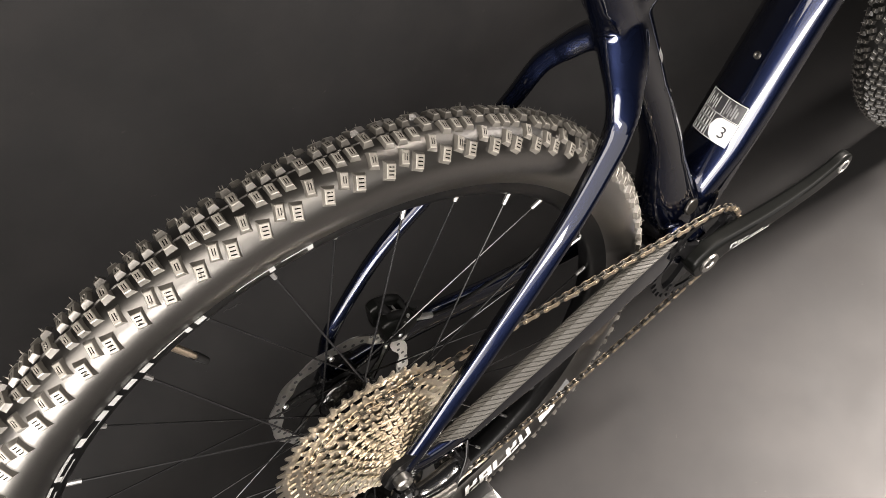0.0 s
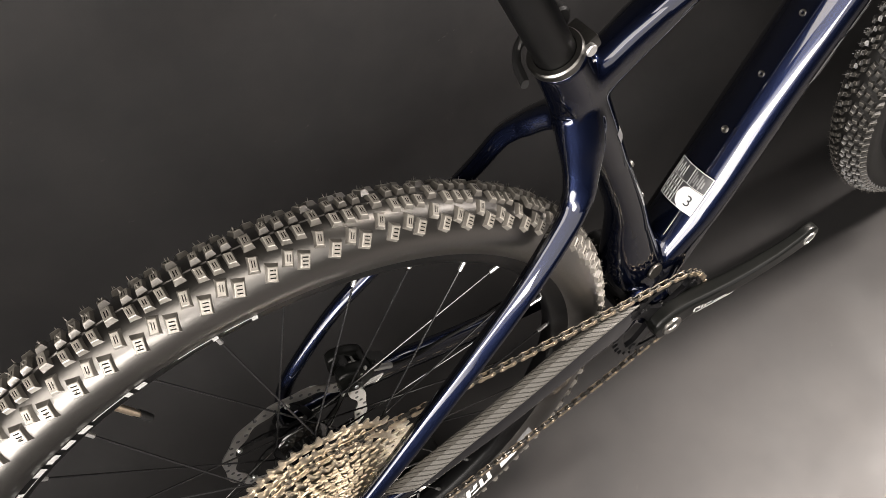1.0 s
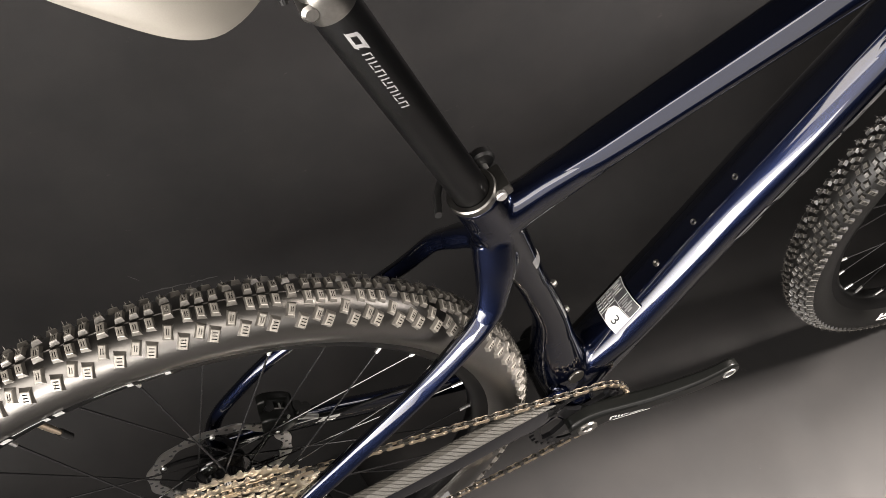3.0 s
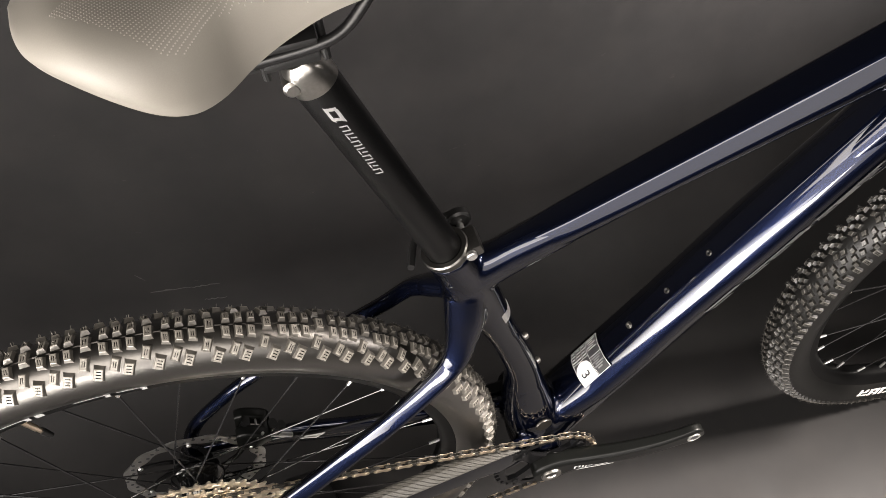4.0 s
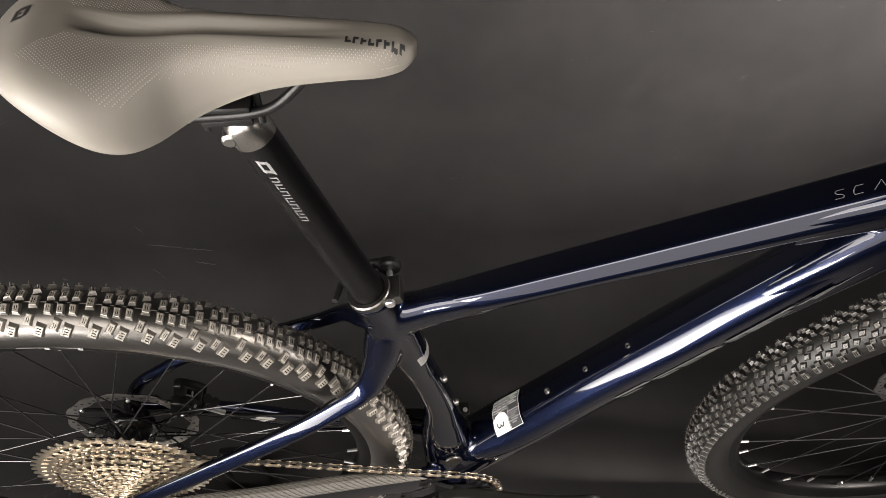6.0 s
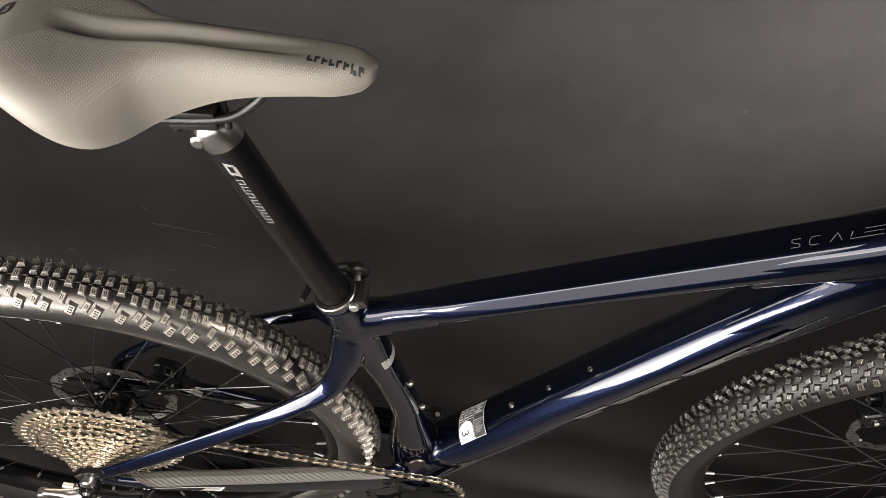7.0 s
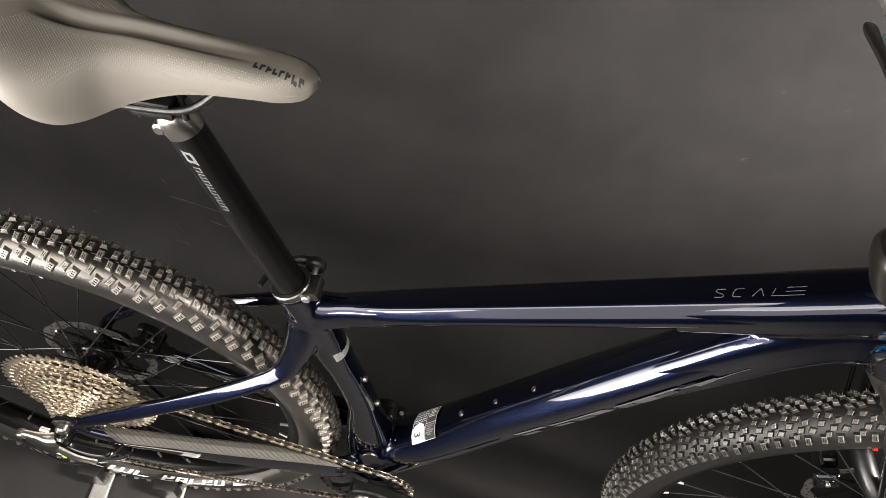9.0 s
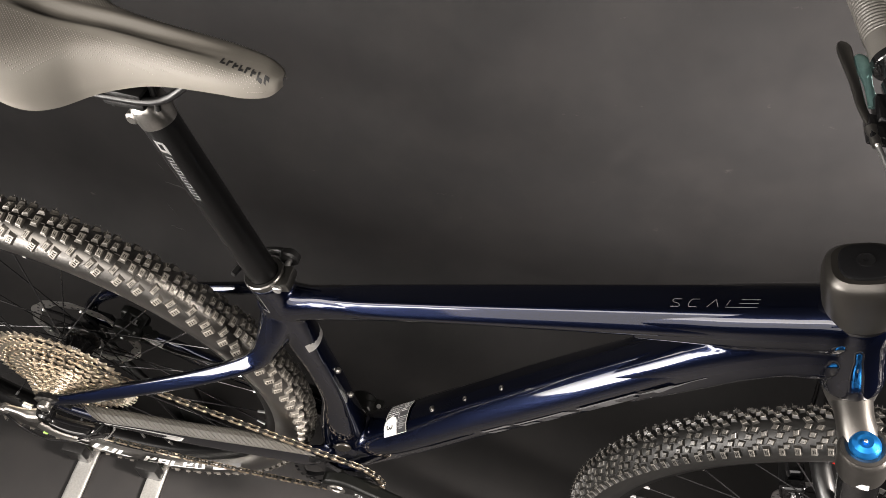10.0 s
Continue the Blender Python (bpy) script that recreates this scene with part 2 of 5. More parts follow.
def loft(rows, n=40, ring=32, side=(0, 1, 0), caps=True, section=None, shares=None):
    """A tube along rows of (x, y, z, half width, half height, squareness); 'side' tells where its width lies. section: points of another outline, blended in by shares along the tube."""
    p = smoothline(rows, n)
    vs, fs = [], []
    side = Vector(side)
    for i in range(n):
        a, b = p[max(i - 1, 0)], p[min(i + 1, n - 1)]
        d = Vector(b[:3] - a[:3]).normalized()
        s = (side - d * side.dot(d)).normalized()
        u = d.cross(s)
        if u.z < 0 and abs(u.z) > 0.05:
            u = -u
        w, h, e = p[i][3], p[i][4], p[i][5]
        for k in range(ring):
            t = 2 * math.pi * k / ring
            c, q = math.cos(t), math.sin(t)
            cc, qq = math.copysign(abs(c) ** (2 / e), c), math.copysign(abs(q) ** (2 / e), q)
            if section:
                f = float(np.interp(p[i][0], *shares))
                cc, qq = cc + (section[k][0] - cc) * f, qq + (section[k][1] - qq) * f
            vs.append(Vector(p[i][:3]) + s * (w * cc) + u * (h * qq))
    for i in range(n - 1):
        for k in range(ring):
            k2 = (k + 1) % ring
            fs.append((i * ring + k, i * ring + k2, (i + 1) * ring + k2, (i + 1) * ring + k))
    if caps:
        fs.append(tuple(range(ring)))
        fs.append(tuple((n - 1) * ring + k for k in range(ring)))
    return vs, fs


def bevelled(half, ring):
    """A section with mirrored halves from its top (0, 1) to its bottom (0, -1), as points that start at the side and run over the top."""
    p = np.array(half)
    d = np.r_[0, np.cumsum(np.linalg.norm(np.diff(p, axis=0), axis=1))]
    mid = float(np.interp(0, -p[:, 1], d))
    top = [mid * (1 - k / (ring // 4)) for k in range(ring // 4)]
    low = [mid + (d[-1] - mid) * k / (ring // 4) for k in range(1, ring // 4 + 1)]
    at = lambda q: (float(np.interp(q, d, p[:, 0])), float(np.interp(q, d, p[:, 1])))
    right = [at(q) for q in top] + [at(0)]
    left = [(-x, y) for x, y in right[-2::-1]]
    under = [at(q) for q in low]
    return right + left + [(-x, y) for x, y in under] + [q for q in under[-2::-1]]


def pipe(points, r, n=24, ring=10):
    return loft([(*q, r, r, 2) for q in points], n, ring, side=(0.13, 0.9, 0.2))


def revolve(profile, axis="y", steps=48, centre=(0, 0, 0), closed=False, arc=(0, 360)):
    """Turns (radius, along) pairs round an axis through centre."""
    vs, fs = [], []
    full = abs(arc[1] - arc[0]) >= 359.9
    m = steps if full else steps + 1
    for i in range(m):
        t = radians(arc[0] + (arc[1] - arc[0]) * i / steps)
        c, s = math.cos(t), math.sin(t)
        for r, a in profile:
            v = {"y": (r * c, a, r * s), "z": (r * c, r * s, a), "x": (a, r * c, r * s)}[axis]
            vs.append(Vector(v) + Vector(centre))
    k = len(profile)
    for i in range(steps):
        j = (i + 1) % m
        for q in range(k if closed else k - 1):
            q2 = (q + 1) % k
            fs.append((i * k + q, i * k + q2, j * k + q2, j * k + q))
    return vs, fs


def disc(r, a0, a1, axis="y", steps=32, centre=(0, 0, 0), soft=0.0008):
    """A closed cylinder with softened rims from a0 to a1 along the axis."""
    s = soft
    return revolve([(1e-5, a0), (r - s, a0), (r, a0 + s), (r, a1 - s), (r - s, a1), (1e-5, a1)], axis, steps, centre)


def rod(a, b, r0, r1=None, ring=10):
    r1 = r1 or r0
    return loft([(*a, r0, r0, 2), (*b, r1, r1, 2)], 2, ring, side=(0.31, 0.83, 0.41))


def block(size, centre=(0, 0, 0), m=None, soft=0.002, seg=2):
    """A bevelled box."""
    bm = bmesh.new()
    bmesh.ops.create_cube(bm, size=1)
    bmesh.ops.scale(bm, vec=size, verts=bm.verts)
    if soft:
        bmesh.ops.bevel(bm, geom=bm.edges[:], offset=min(soft, 0.45 * min(size)), segments=seg, affect="EDGES", profile=0.6)
    mm = Matrix.Translation(centre) @ (m or Matrix())
    vs = [mm @ v.co for v in bm.verts]
    bm.verts.index_update()
    fs = [tuple(v.index for v in f.verts) for f in bm.faces]
    bm.free()
    return vs, fs


def plate(outline, y0, y1):
    """An outline of (x, z) made thick from y0 to y1."""
    n = len(outline)
    vs = [Vector((x, y0, z)) for x, z in outline] + [Vector((x, y1, z)) for x, z in outline]
    fs = [tuple(range(n)), tuple(range(2 * n - 1, n - 1, -1))] + [(i, (i + 1) % n, n + (i + 1) % n, n + i) for i in range(n)]
    return vs, fs


def ringplate(outer, inner, y0, y1):
    """A flat ring between two outlines with the same number of points."""
    n = len(outer)
    vs = [Vector((x, y, z)) for y in (y0, y1) for o in (outer, inner) for x, z in o]
    fs = []
    for i in range(n):
        j = (i + 1) % n
        fs += [(i, j, n + j, n + i), (2 * n + i, 3 * n + i, 3 * n + j, 2 * n + j), (i, 2 * n + i, 2 * n + j, j), (n + i, n + j, 3 * n + j, 3 * n + i)]
    return vs, fs


def polar(r, deg, c=(0, 0)):
    return (c[0] + r * math.cos(radians(deg)), c[1] + r * math.sin(radians(deg)))


def thing(name, label, category, kind="", at=(0, 0, 0)):
    ob = new(name)
    ob.location = at
    ob.empty_display_size = 0.05
    return tagged(ob, label, category, kind=kind)


# ---- the room ----
WALL_Y, COVE = 0.4636, 0.2
prof = [(-3.2, 0.0), (-1.5, 0.0), (-0.6, 0.0)] + [(0.0 + 0.05 * i, 0.0) for i in range(int((WALL_Y - COVE) / 0.05))]
prof += [(WALL_Y - COVE + COVE * math.sin(a), COVE - COVE * math.cos(a)) for a in np.linspace(0, math.pi / 2, 61)]
prof += [(WALL_Y, z) for z in (0.3, 0.5, 0.8, 1.2, 1.8, 2.7)]
XS = [-2.6, -1.2, -0.4, 0.2, 0.8, 1.4, 2.0, 2.8, 3.8]
cut = 3 + int((WALL_Y - COVE) / 0.05) + 12


def sheet(rows, thick):
    """The sheet of floor or wall along XS, with a thickness behind it."""
    n = len(rows)
    vs, fs = [], []
    for k in (0, 1):
        for x in XS:
            for i, (y, z) in enumerate(rows):
                a, b = rows[max(i - 1, 0)], rows[min(i + 1, n - 1)]
                d = Vector((b[0] - a[0], b[1] - a[1])).normalized()
                vs.append(Vector((x, y + k * thick * d.y, z - k * thick * d.x)))
    m = len(XS) * n
    for k in (0, 1):
        for i in range(len(XS) - 1):
            for j in range(n - 1):
                q = k * m + i * n + j
                fs.append((q, q + 1, q + n + 1, q + n))
    return vs, fs


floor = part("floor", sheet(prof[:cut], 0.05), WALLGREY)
tagged(floor, "dark grey painted studio floor, matt with a soft sheen", "floor", kind="structure")
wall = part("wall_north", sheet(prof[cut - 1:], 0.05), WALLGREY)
tagged(wall, "dark charcoal backdrop wall sweeping smoothly into the floor", "wall", kind="structure")
for nm, size, at in (("wall_south", (6.4, 0.1, 2.8), (0.6, -3.25, 1.4)), ("wall_east", (0.1, 3.9, 2.8), (3.85, -1.35, 1.4)), ("wall_west", (0.1, 3.9, 2.8), (-2.65, -1.35, 1.4))):
    tagged(part(nm, block(size, at, soft=0.004), ROOM), "plain dark studio wall closing the room", "wall", kind="structure")
tagged(part("ceiling", block((6.6, 3.9, 0.1), (0.6, -1.35, 2.78), soft=0.004), ROOM), "plain dark studio ceiling", "ceiling", kind="structure")

# pale scuffs low on the backdrop
rnd = random.Random(11)
for x0, z0, x1, z1 in ((-0.110, 0.267, -0.100, 0.246), (-0.106, 0.212, -0.043, 0.197), (-0.044, 0.196, 0.008, 0.187), (-0.030, 0.158, 0.008, 0.150), (-0.113, 0.147, -0.090, 0.122), (-0.106, 0.101, -0.074, 0.096)):
    vs, fs = [], []
    n = 12
    for i in range(n + 1):
        f = i / n
        x, z = x0 + (x1 - x0) * f, z0 + (z1 - z0) * f + rnd.uniform(-0.0012, 0.0012)
        half = 0.0006 + 0.0016 * math.sin(math.pi * f) * rnd.uniform(0.2, 1.0)
        back = WALL_Y - COVE + math.sqrt(max(COVE ** 2 - (COVE - z) ** 2, 0)) if z < COVE else WALL_Y
        vs += [Vector((x, back - 0.0012, z - half)), Vector((x, back - 0.0012, z + half))]
    for i in range(n):
        fs.append((2 * i, 2 * i + 1, 2 * i + 3, 2 * i + 2))
    part("scuff", (vs, fs), SCUFF, wall, "pale rubbed scuff")

# ---- the bicycle ----
RA, FA, BB = (0.0, 0.37), (1.1155, 0.37), (0.4176, 0.297)
bicycle = thing("bicycle", "glossy dark navy mountain bike with knobbly tyres before a dark wall", "bicycle")

def fused(name, pieces, parent, label="", voxel=0.0021, rounds=9):
    """Lofts melted into one smooth moulded joint."""
    ob = part(name, merge(*pieces), NAVY, parent, label)
    re = ob.modifiers.new("melt", "REMESH")
    re.mode, re.voxel_size, re.use_smooth_shade = "VOXEL", voxel, True
    sm = ob.modifiers.new("soften", "SMOOTH")
    sm.factor, sm.iterations = 0.5, rounds
    return ob


# frame
DT_STUB = [(0.424, 0, 0.318, 0.037, 0.031, 2.6), (0.452, 0, 0.345, 0.033, 0.031, 2.8), (0.505, 0, 0.405, 0.0305, 0.0308, 3.1), (0.594, 0, 0.5255, 0.030, 0.0308, 3.2),
           (0.66, 0, 0.614, 0.030, 0.0308, 3.2), (0.72, 0, 0.6935, 0.0295, 0.0308, 3.2), (0.770, 0, 0.7575, 0.0288, 0.031, 3.1), (0.800, 0, 0.792, 0.028, 0.033, 2.9),
           (0.835, 0, 0.818, 0.0258, 0.038, 2.6), (0.872, 0, 0.831, 0.0235, 0.043, 2.4), (0.893, 0, 0.838, 0.015, 0.024, 2.2)]
DT_ROWS = [(0.424, 0, 0.318, 0.037, 0.031, 2.6), (0.452, 0, 0.345, 0.035, 0.031, 2.8), (0.505, 0, 0.405, 0.0375, 0.0312, 3.1), (0.594, 0, 0.5255, 0.0344, 0.0314, 3.2), (0.66, 0, 0.614, 0.0340, 0.0312, 3.2),
           (0.72, 0, 0.6935, 0.0315, 0.0310, 3.2), (0.770, 0, 0.7575, 0.0290, 0.031, 3.1), (0.800, 0, 0.792, 0.028, 0.033, 2.9), (0.835, 0, 0.818, 0.0225, 0.034, 2.6), (0.862, 0, 0.828, 0.0165, 0.034, 2.4),
           (0.880, 0, 0.834, 0.010, 0.018, 2.2)]
DT_HALF = [(0, 1), (0.22, 1), (0.28, 0.988), (0.36, 0.96), (0.52, 0.895), (0.67, 0.81), (0.80, 0.705), (0.90, 0.585), (0.965, 0.46), (1.0, 0.30), (0.975, 0.06), (0.885, -0.25), (0.765, -0.57), (0.57, -0.85), (0.29, -0.97), (0, -1)]
TT_ROWS = [(0.335, 0, 0.673, 0.0195, 0.0265, 2.2), (0.362, 0, 0.6830, 0.0185, 0.0240, 2.2), (0.385, 0, 0.6905, 0.0162, 0.0200, 2.3), (0.415, 0, 0.7030, 0.0170, 0.0182, 2.4), (0.45, 0, 0.7165, 0.0196, 0.0180, 2.5),
           (0.55, 0, 0.7545, 0.0220, 0.0192, 2.6), (0.70, 0, 0.8093, 0.0244, 0.0238, 2.7), (0.78, 0, 0.8388, 0.0252, 0.0258, 2.7), (0.835, 0, 0.860, 0.0258, 0.028, 2.7), (0.862, 0, 0.869, 0.0255, 0.029, 2.5), (0.882, 0, 0.872, 0.015, 0.018, 2.2)]
ST_ROWS = [(0.3365, 0, 0.722, 0.0205, 0.0205, 2), (0.342, 0, 0.705, 0.0205, 0.021, 2), (0.352, 0, 0.672, 0.020, 0.0225, 2.1), (0.362, 0, 0.635, 0.019, 0.021, 2.3), (0.3755, 0, 0.588, 0.0188, 0.0168, 2.4),
           (0.390, 0, 0.535, 0.0190, 0.0168, 2.5), (0.403, 0, 0.474, 0.0198, 0.0188, 2.6), (0.407, 0, 0.42, 0.0235, 0.0245, 2.6), (0.411, 0, 0.37, 0.0305, 0.031, 2.6)]


def stub(rows, grow=0.0011, fade=(), n=24, ring=24, side=(0, 1, 0)):
    """The stretch of a tube that melts into a joint, a little proud of it, sinking into the tube at the rows named."""
    out = []
    for i, q in enumerate(rows):
        g = -0.0016 if i in fade or i - len(rows) in fade else grow
        out.append((q[0], q[1], q[2], q[3] + g, q[4] + g, q[5]))
    return loft(out, n, ring, side)


def steer(z):
    """The point of the steering axis at height z."""
    return (0.839 + (0.946 - z) * 0.4455, 0, z)


STAYS = {-1: [(0.346, 0.002, 0.694, 0.0150, 0.0170, 2.0), (0.3455, -0.007, 0.664, 0.0150, 0.0190, 2.1), (0.342, -0.016, 0.636, 0.0142, 0.0190, 2.3), (0.335, -0.0235, 0.614, 0.0115, 0.0150, 2.8), (0.325, -0.031, 0.592, 0.0100, 0.0126, 3.2),
              (0.302, -0.039, 0.573, 0.0092, 0.0110, 3.6), (0.235, -0.051, 0.527, 0.0086, 0.0102, 3.8), (0.10, -0.062, 0.433, 0.0080, 0.0094, 3.8), (0.022, -0.067, 0.381, 0.007, 0.009, 2.4),
              (-0.004, -0.068, 0.364, 0.005, 0.010, 2.4)],
         1: [(0.350, 0.004, 0.653, 0.016, 0.020, 2.2), (0.334, 0.018, 0.648, 0.0115, 0.0150, 2.6), (0.318, 0.030, 0.638, 0.0100, 0.0115, 3.2), (0.310, 0.036, 0.6325, 0.0095, 0.0105, 3.6), (0.302, 0.0410, 0.6255, 0.0090, 0.0100, 3.6),
             (0.272, 0.049, 0.598, 0.0085, 0.0100, 3.4), (0.195, 0.056, 0.556, 0.008, 0.0095, 2.5), (0.112, 0.060, 0.515, 0.0075, 0.009, 2.5), (0.056, 0.063, 0.471, 0.0075, 0.009, 2.5),
             (0.022, 0.065, 0.436, 0.0075, 0.009, 2.5), (0.002, 0.067, 0.395, 0.007, 0.009, 2.4), (-0.002, 0.068, 0.364, 0.006, 0.010, 2.4)]}
CHAINSTAYS = {-1: [(0.405, -0.030, 0.318, 0.012, 0.036, 2.6), (0.365, -0.043, 0.330, 0.009, 0.031, 2.8), (0.308, -0.051, 0.343, 0.0085, 0.028, 3), (0.20, -0.058, 0.339, 0.0085, 0.024, 3),
                   (0.12, -0.062, 0.340, 0.008, 0.0185, 2.8), (0.069, -0.066, 0.343, 0.0075, 0.014, 2.6), (0.03, -0.068, 0.355, 0.007, 0.012, 2.5), (0.004, -0.068, 0.368, 0.006, 0.011, 2.4)],
              1: [(0.405, 0.030, 0.300, 0.012, 0.026, 2.6), (0.365, 0.041, 0.300, 0.009, 0.022, 2.8), (0.29, 0.050, 0.308, 0.008, 0.0195, 2.8), (0.20, 0.056, 0.330, 0.008, 0.0195, 2.8),
                  (0.12, 0.062, 0.352, 0.008, 0.0195, 2.7), (0.05, 0.066, 0.362, 0.0075, 0.014, 2.5), (0.004, 0.068, 0.368, 0.006, 0.011, 2.4)]}
frame_part = fused("frame", [
    loft([(0.405, 0, 0.40, 0.0265, 0.026, 2.6), (0.412, 0, 0.36, 0.0345, 0.032, 2.7), (0.4176, 0, 0.325, 0.040, 0.032, 3), (0.4176, 0, 0.292, 0.042, 0.034, 3), (0.420, 0, 0.262, 0.038, 0.022, 2.6)], 30, 32),
    disc(0.0265, -0.046, 0.046, "y", 40, (BB[0], 0, BB[1]), 0.003), stub(DT_STUB[:2] + [(0.490, 0, 0.388, 0.0310, 0.0308, 3.0)], 0.0018, (-1,)), stub(ST_ROWS[6:], 0.0012, (0,)),
    stub(CHAINSTAYS[-1][:3], 0.0006, (-1,)), stub(CHAINSTAYS[1][:3], 0.0006, (-1,))], bicycle, "glossy navy frame with moulded bottom bracket", 0.0024, 20)
sub = lambda name, data, mat=NAVY, label="": part(name, data, mat, frame_part, label)
sub("down_tube", loft(DT_ROWS, 110, 96, section=bevelled(DT_HALF, 96), shares=((0.45, 0.50, 0.775, 0.83), (0, 1, 1, 0))))

TT_HALF = [(0, 1), (0.30, 0.995), (0.52, 0.975), (0.60, 0.945), (0.66, 0.88), (0.92, 0.42), (0.985, 0.26), (1.0, 0.14), (0.98, 0.0), (0.93, -0.14), (0.78, -0.44), (0.57, -0.76), (0.36, -0.94), (0.18, -1.0), (0, -1)]
sub("top_tube", loft(TT_ROWS[:8] + [(0.835, 0, 0.860, 0.0225, 0.0245, 2.7), (0.858, 0, 0.868, 0.0170, 0.0190, 2.5), (0.875, 0, 0.871, 0.010, 0.012, 2.2)], 110, 96, section=bevelled(TT_HALF, 96), shares=((0.39, 0.50, 0.84, 0.875), (0.35, 1, 1, 0.3))))
sub("seat_tube", loft(ST_ROWS[1:], 70, 40))
fused("seat_joint", [stub(ST_ROWS[:6], 0.0011, (-1,)), stub(TT_ROWS[:5], 0.001, (-1,)), stub(STAYS[-1][:6], 0.0008, (-1,), side=(-0.30, -0.78, 0.55)), stub(STAYS[1][:4], 0.0008, (-1,), side=(-0.30, 0.78, 0.55))], frame_part, "", 0.0019, 16)
fused("head_tube", [
    loft([(*steer(0.888), 0.0270, 0.0270, 2), (*steer(0.874), 0.0280, 0.0280, 2), (*steer(0.85), 0.0268, 0.0272, 2), (*steer(0.82), 0.0268, 0.0278, 2), (*steer(0.797), 0.0285, 0.0285, 2), (*steer(0.786), 0.0280, 0.0280, 2)], 30, 40),
    loft([(0.770, 0, 0.812, 0.010, 0.014, 2.4), (0.800, 0, 0.828, 0.020, 0.022, 2.5), (0.840, 0, 0.842, 0.0225, 0.030, 2.5), (0.872, 0, 0.850, 0.0225, 0.030, 2.5), (0.890, 0, 0.852, 0.014, 0.018, 2.2)], 30, 32),
    stub(DT_STUB[5:], 0.0008, (0,)), stub(TT_ROWS[6:], 0.0008, (0,))], frame_part, "", 0.0021, 7)
for s in (-1, 1):
    sub("seatstay", loft(STAYS[s], 70, 32, side=(-0.30, 0.78 * s, 0.55)))
    sub("chainstay", loft(CHAINSTAYS[s], 60, 20))
    sub("dropout", plate([(0.030, 0.388), (0.036, 0.360), (0.012, 0.350), (-0.006, 0.346), (-0.017, 0.358), (-0.018, 0.374), (-0.008, 0.386), (0.006, 0.392)], s * 0.0655, s * 0.0725), BLACK,
        "black alloy dropout")
# ribbed guard on the driveside chainstay
guard = []
cs = smoothline([(0.365, -0.043, 0.330, 0.031), (0.308, -0.051, 0.343, 0.028), (0.20, -0.058, 0.339, 0.024), (0.12, -0.062, 0.340, 0.0185), (0.069, -0.066, 0.343, 0.014), (0.052, -0.067, 0.347, 0.0125)], 640)
gv, gf = [], []
for i, q in enumerate(cs):
    lift = 0.0012 + (0.0009 if i % 17 > 2 else 0.0)
    top = q[2] + q[3] + lift
    skew = -0.020
    for dx, dy, z in ((-skew, -0.0074, top - 0.0058), (-skew, -0.0072, top - 0.0042), (-skew * 0.6, -0.0052, top - 0.0020), (0, 0.0, top + 0.0003), (skew * 0.6, 0.0056, top - 0.0020),
                      (skew, 0.0082, top - 0.0055)):
        gv.append(Vector((q[0] + dx, q[1] + dy * (1 + lift * 60), z)))
for i in range(len(cs) - 1):
    for k in range(5):
        gf.append((i * 6 + k, i * 6 + k + 1, i * 6 + k + 7, i * 6 + k + 6))
part("chainstay_guard", (gv, gf), PROTECTOR, frame_part, "grey ribbed rubber chainstay guard", limit=20)
# plug and bolts
part("frame_plug", moved(disc(0.0085, -0.0012, 0.0012, "y", 24), Matrix.Translation((0.4195, -0.0338, 0.3715)) @ Euler((-0.20, 0.35, 0.13)).to_matrix().to_4x4() @ Matrix.Diagonal((1.35, 1.6, 1.05, 1))), FORKGREY, frame_part,
     "grey oval frame plug")


def bolt(r=0.0034):
    return merge(revolve([(1e-5, 0.0006), (r * 0.45, 0.0006), (r * 0.5, 0.0022), (r * 0.85, 0.0024), (r, 0.0016), (r, -0.002)], "z", 20),
                 disc(r * 1.25, -0.002, 0.0003, "z", 20, soft=0.0002))


def normal_pose(at, up):
    return Matrix.Translation(at) @ Vector(up).to_track_quat("Z", "X").to_matrix().to_4x4()


for at, up in (((0.5313, 0, 0.4924), (-0.8, 0, 0.6)), ((0.5694, 0, 0.5436), (-0.8, 0, 0.6)), ((0.6077, 0, 0.5946), (-0.8, 0, 0.6)), ((0.4085, 0, 0.5380), (0.97, 0, 0.24)), ((0.4233, 0, 0.4750), (0.97, 0, 0.22))):
    part("bottle_bolt", moved(bolt(), normal_pose(at, up)), GREYALLOY, frame_part, "small dark steel bottle cage bolt")


# silver sticker round the front of the seat tube
vs, fs = [], []
for i in range(9):
    t = radians(-62 + 112 * i / 8)
    for z in (0.604, 0.618):
        x = float(np.interp(z, (0.588, 0.635), (0.3755, 0.362)))
        c, q = math.cos(t), math.sin(t)
        vs.append(Vector((x - 0.0012 * c + 0.0206 * c ** 0.85, math.copysign(0.0204 * abs(q) ** 0.85, q), z + 0.0045 * c)))
for i in range(8):
    fs.append((2 * i, 2 * i + 1, 2 * i + 3, 2 * i + 2))
part("sticker", (vs, fs), ALLOY, frame_part, "silver sticker")

# seat post clamp
SPD = Vector((-0.305, 0, 0.952))


def post(s, y=0, out=0):
    """A point on the seat post's axis, s metres above the clamp."""
    side = Vector((0.952, 0, 0.305))
    return Vector((0.3353, y, 0.725)) + SPD * s + side * out


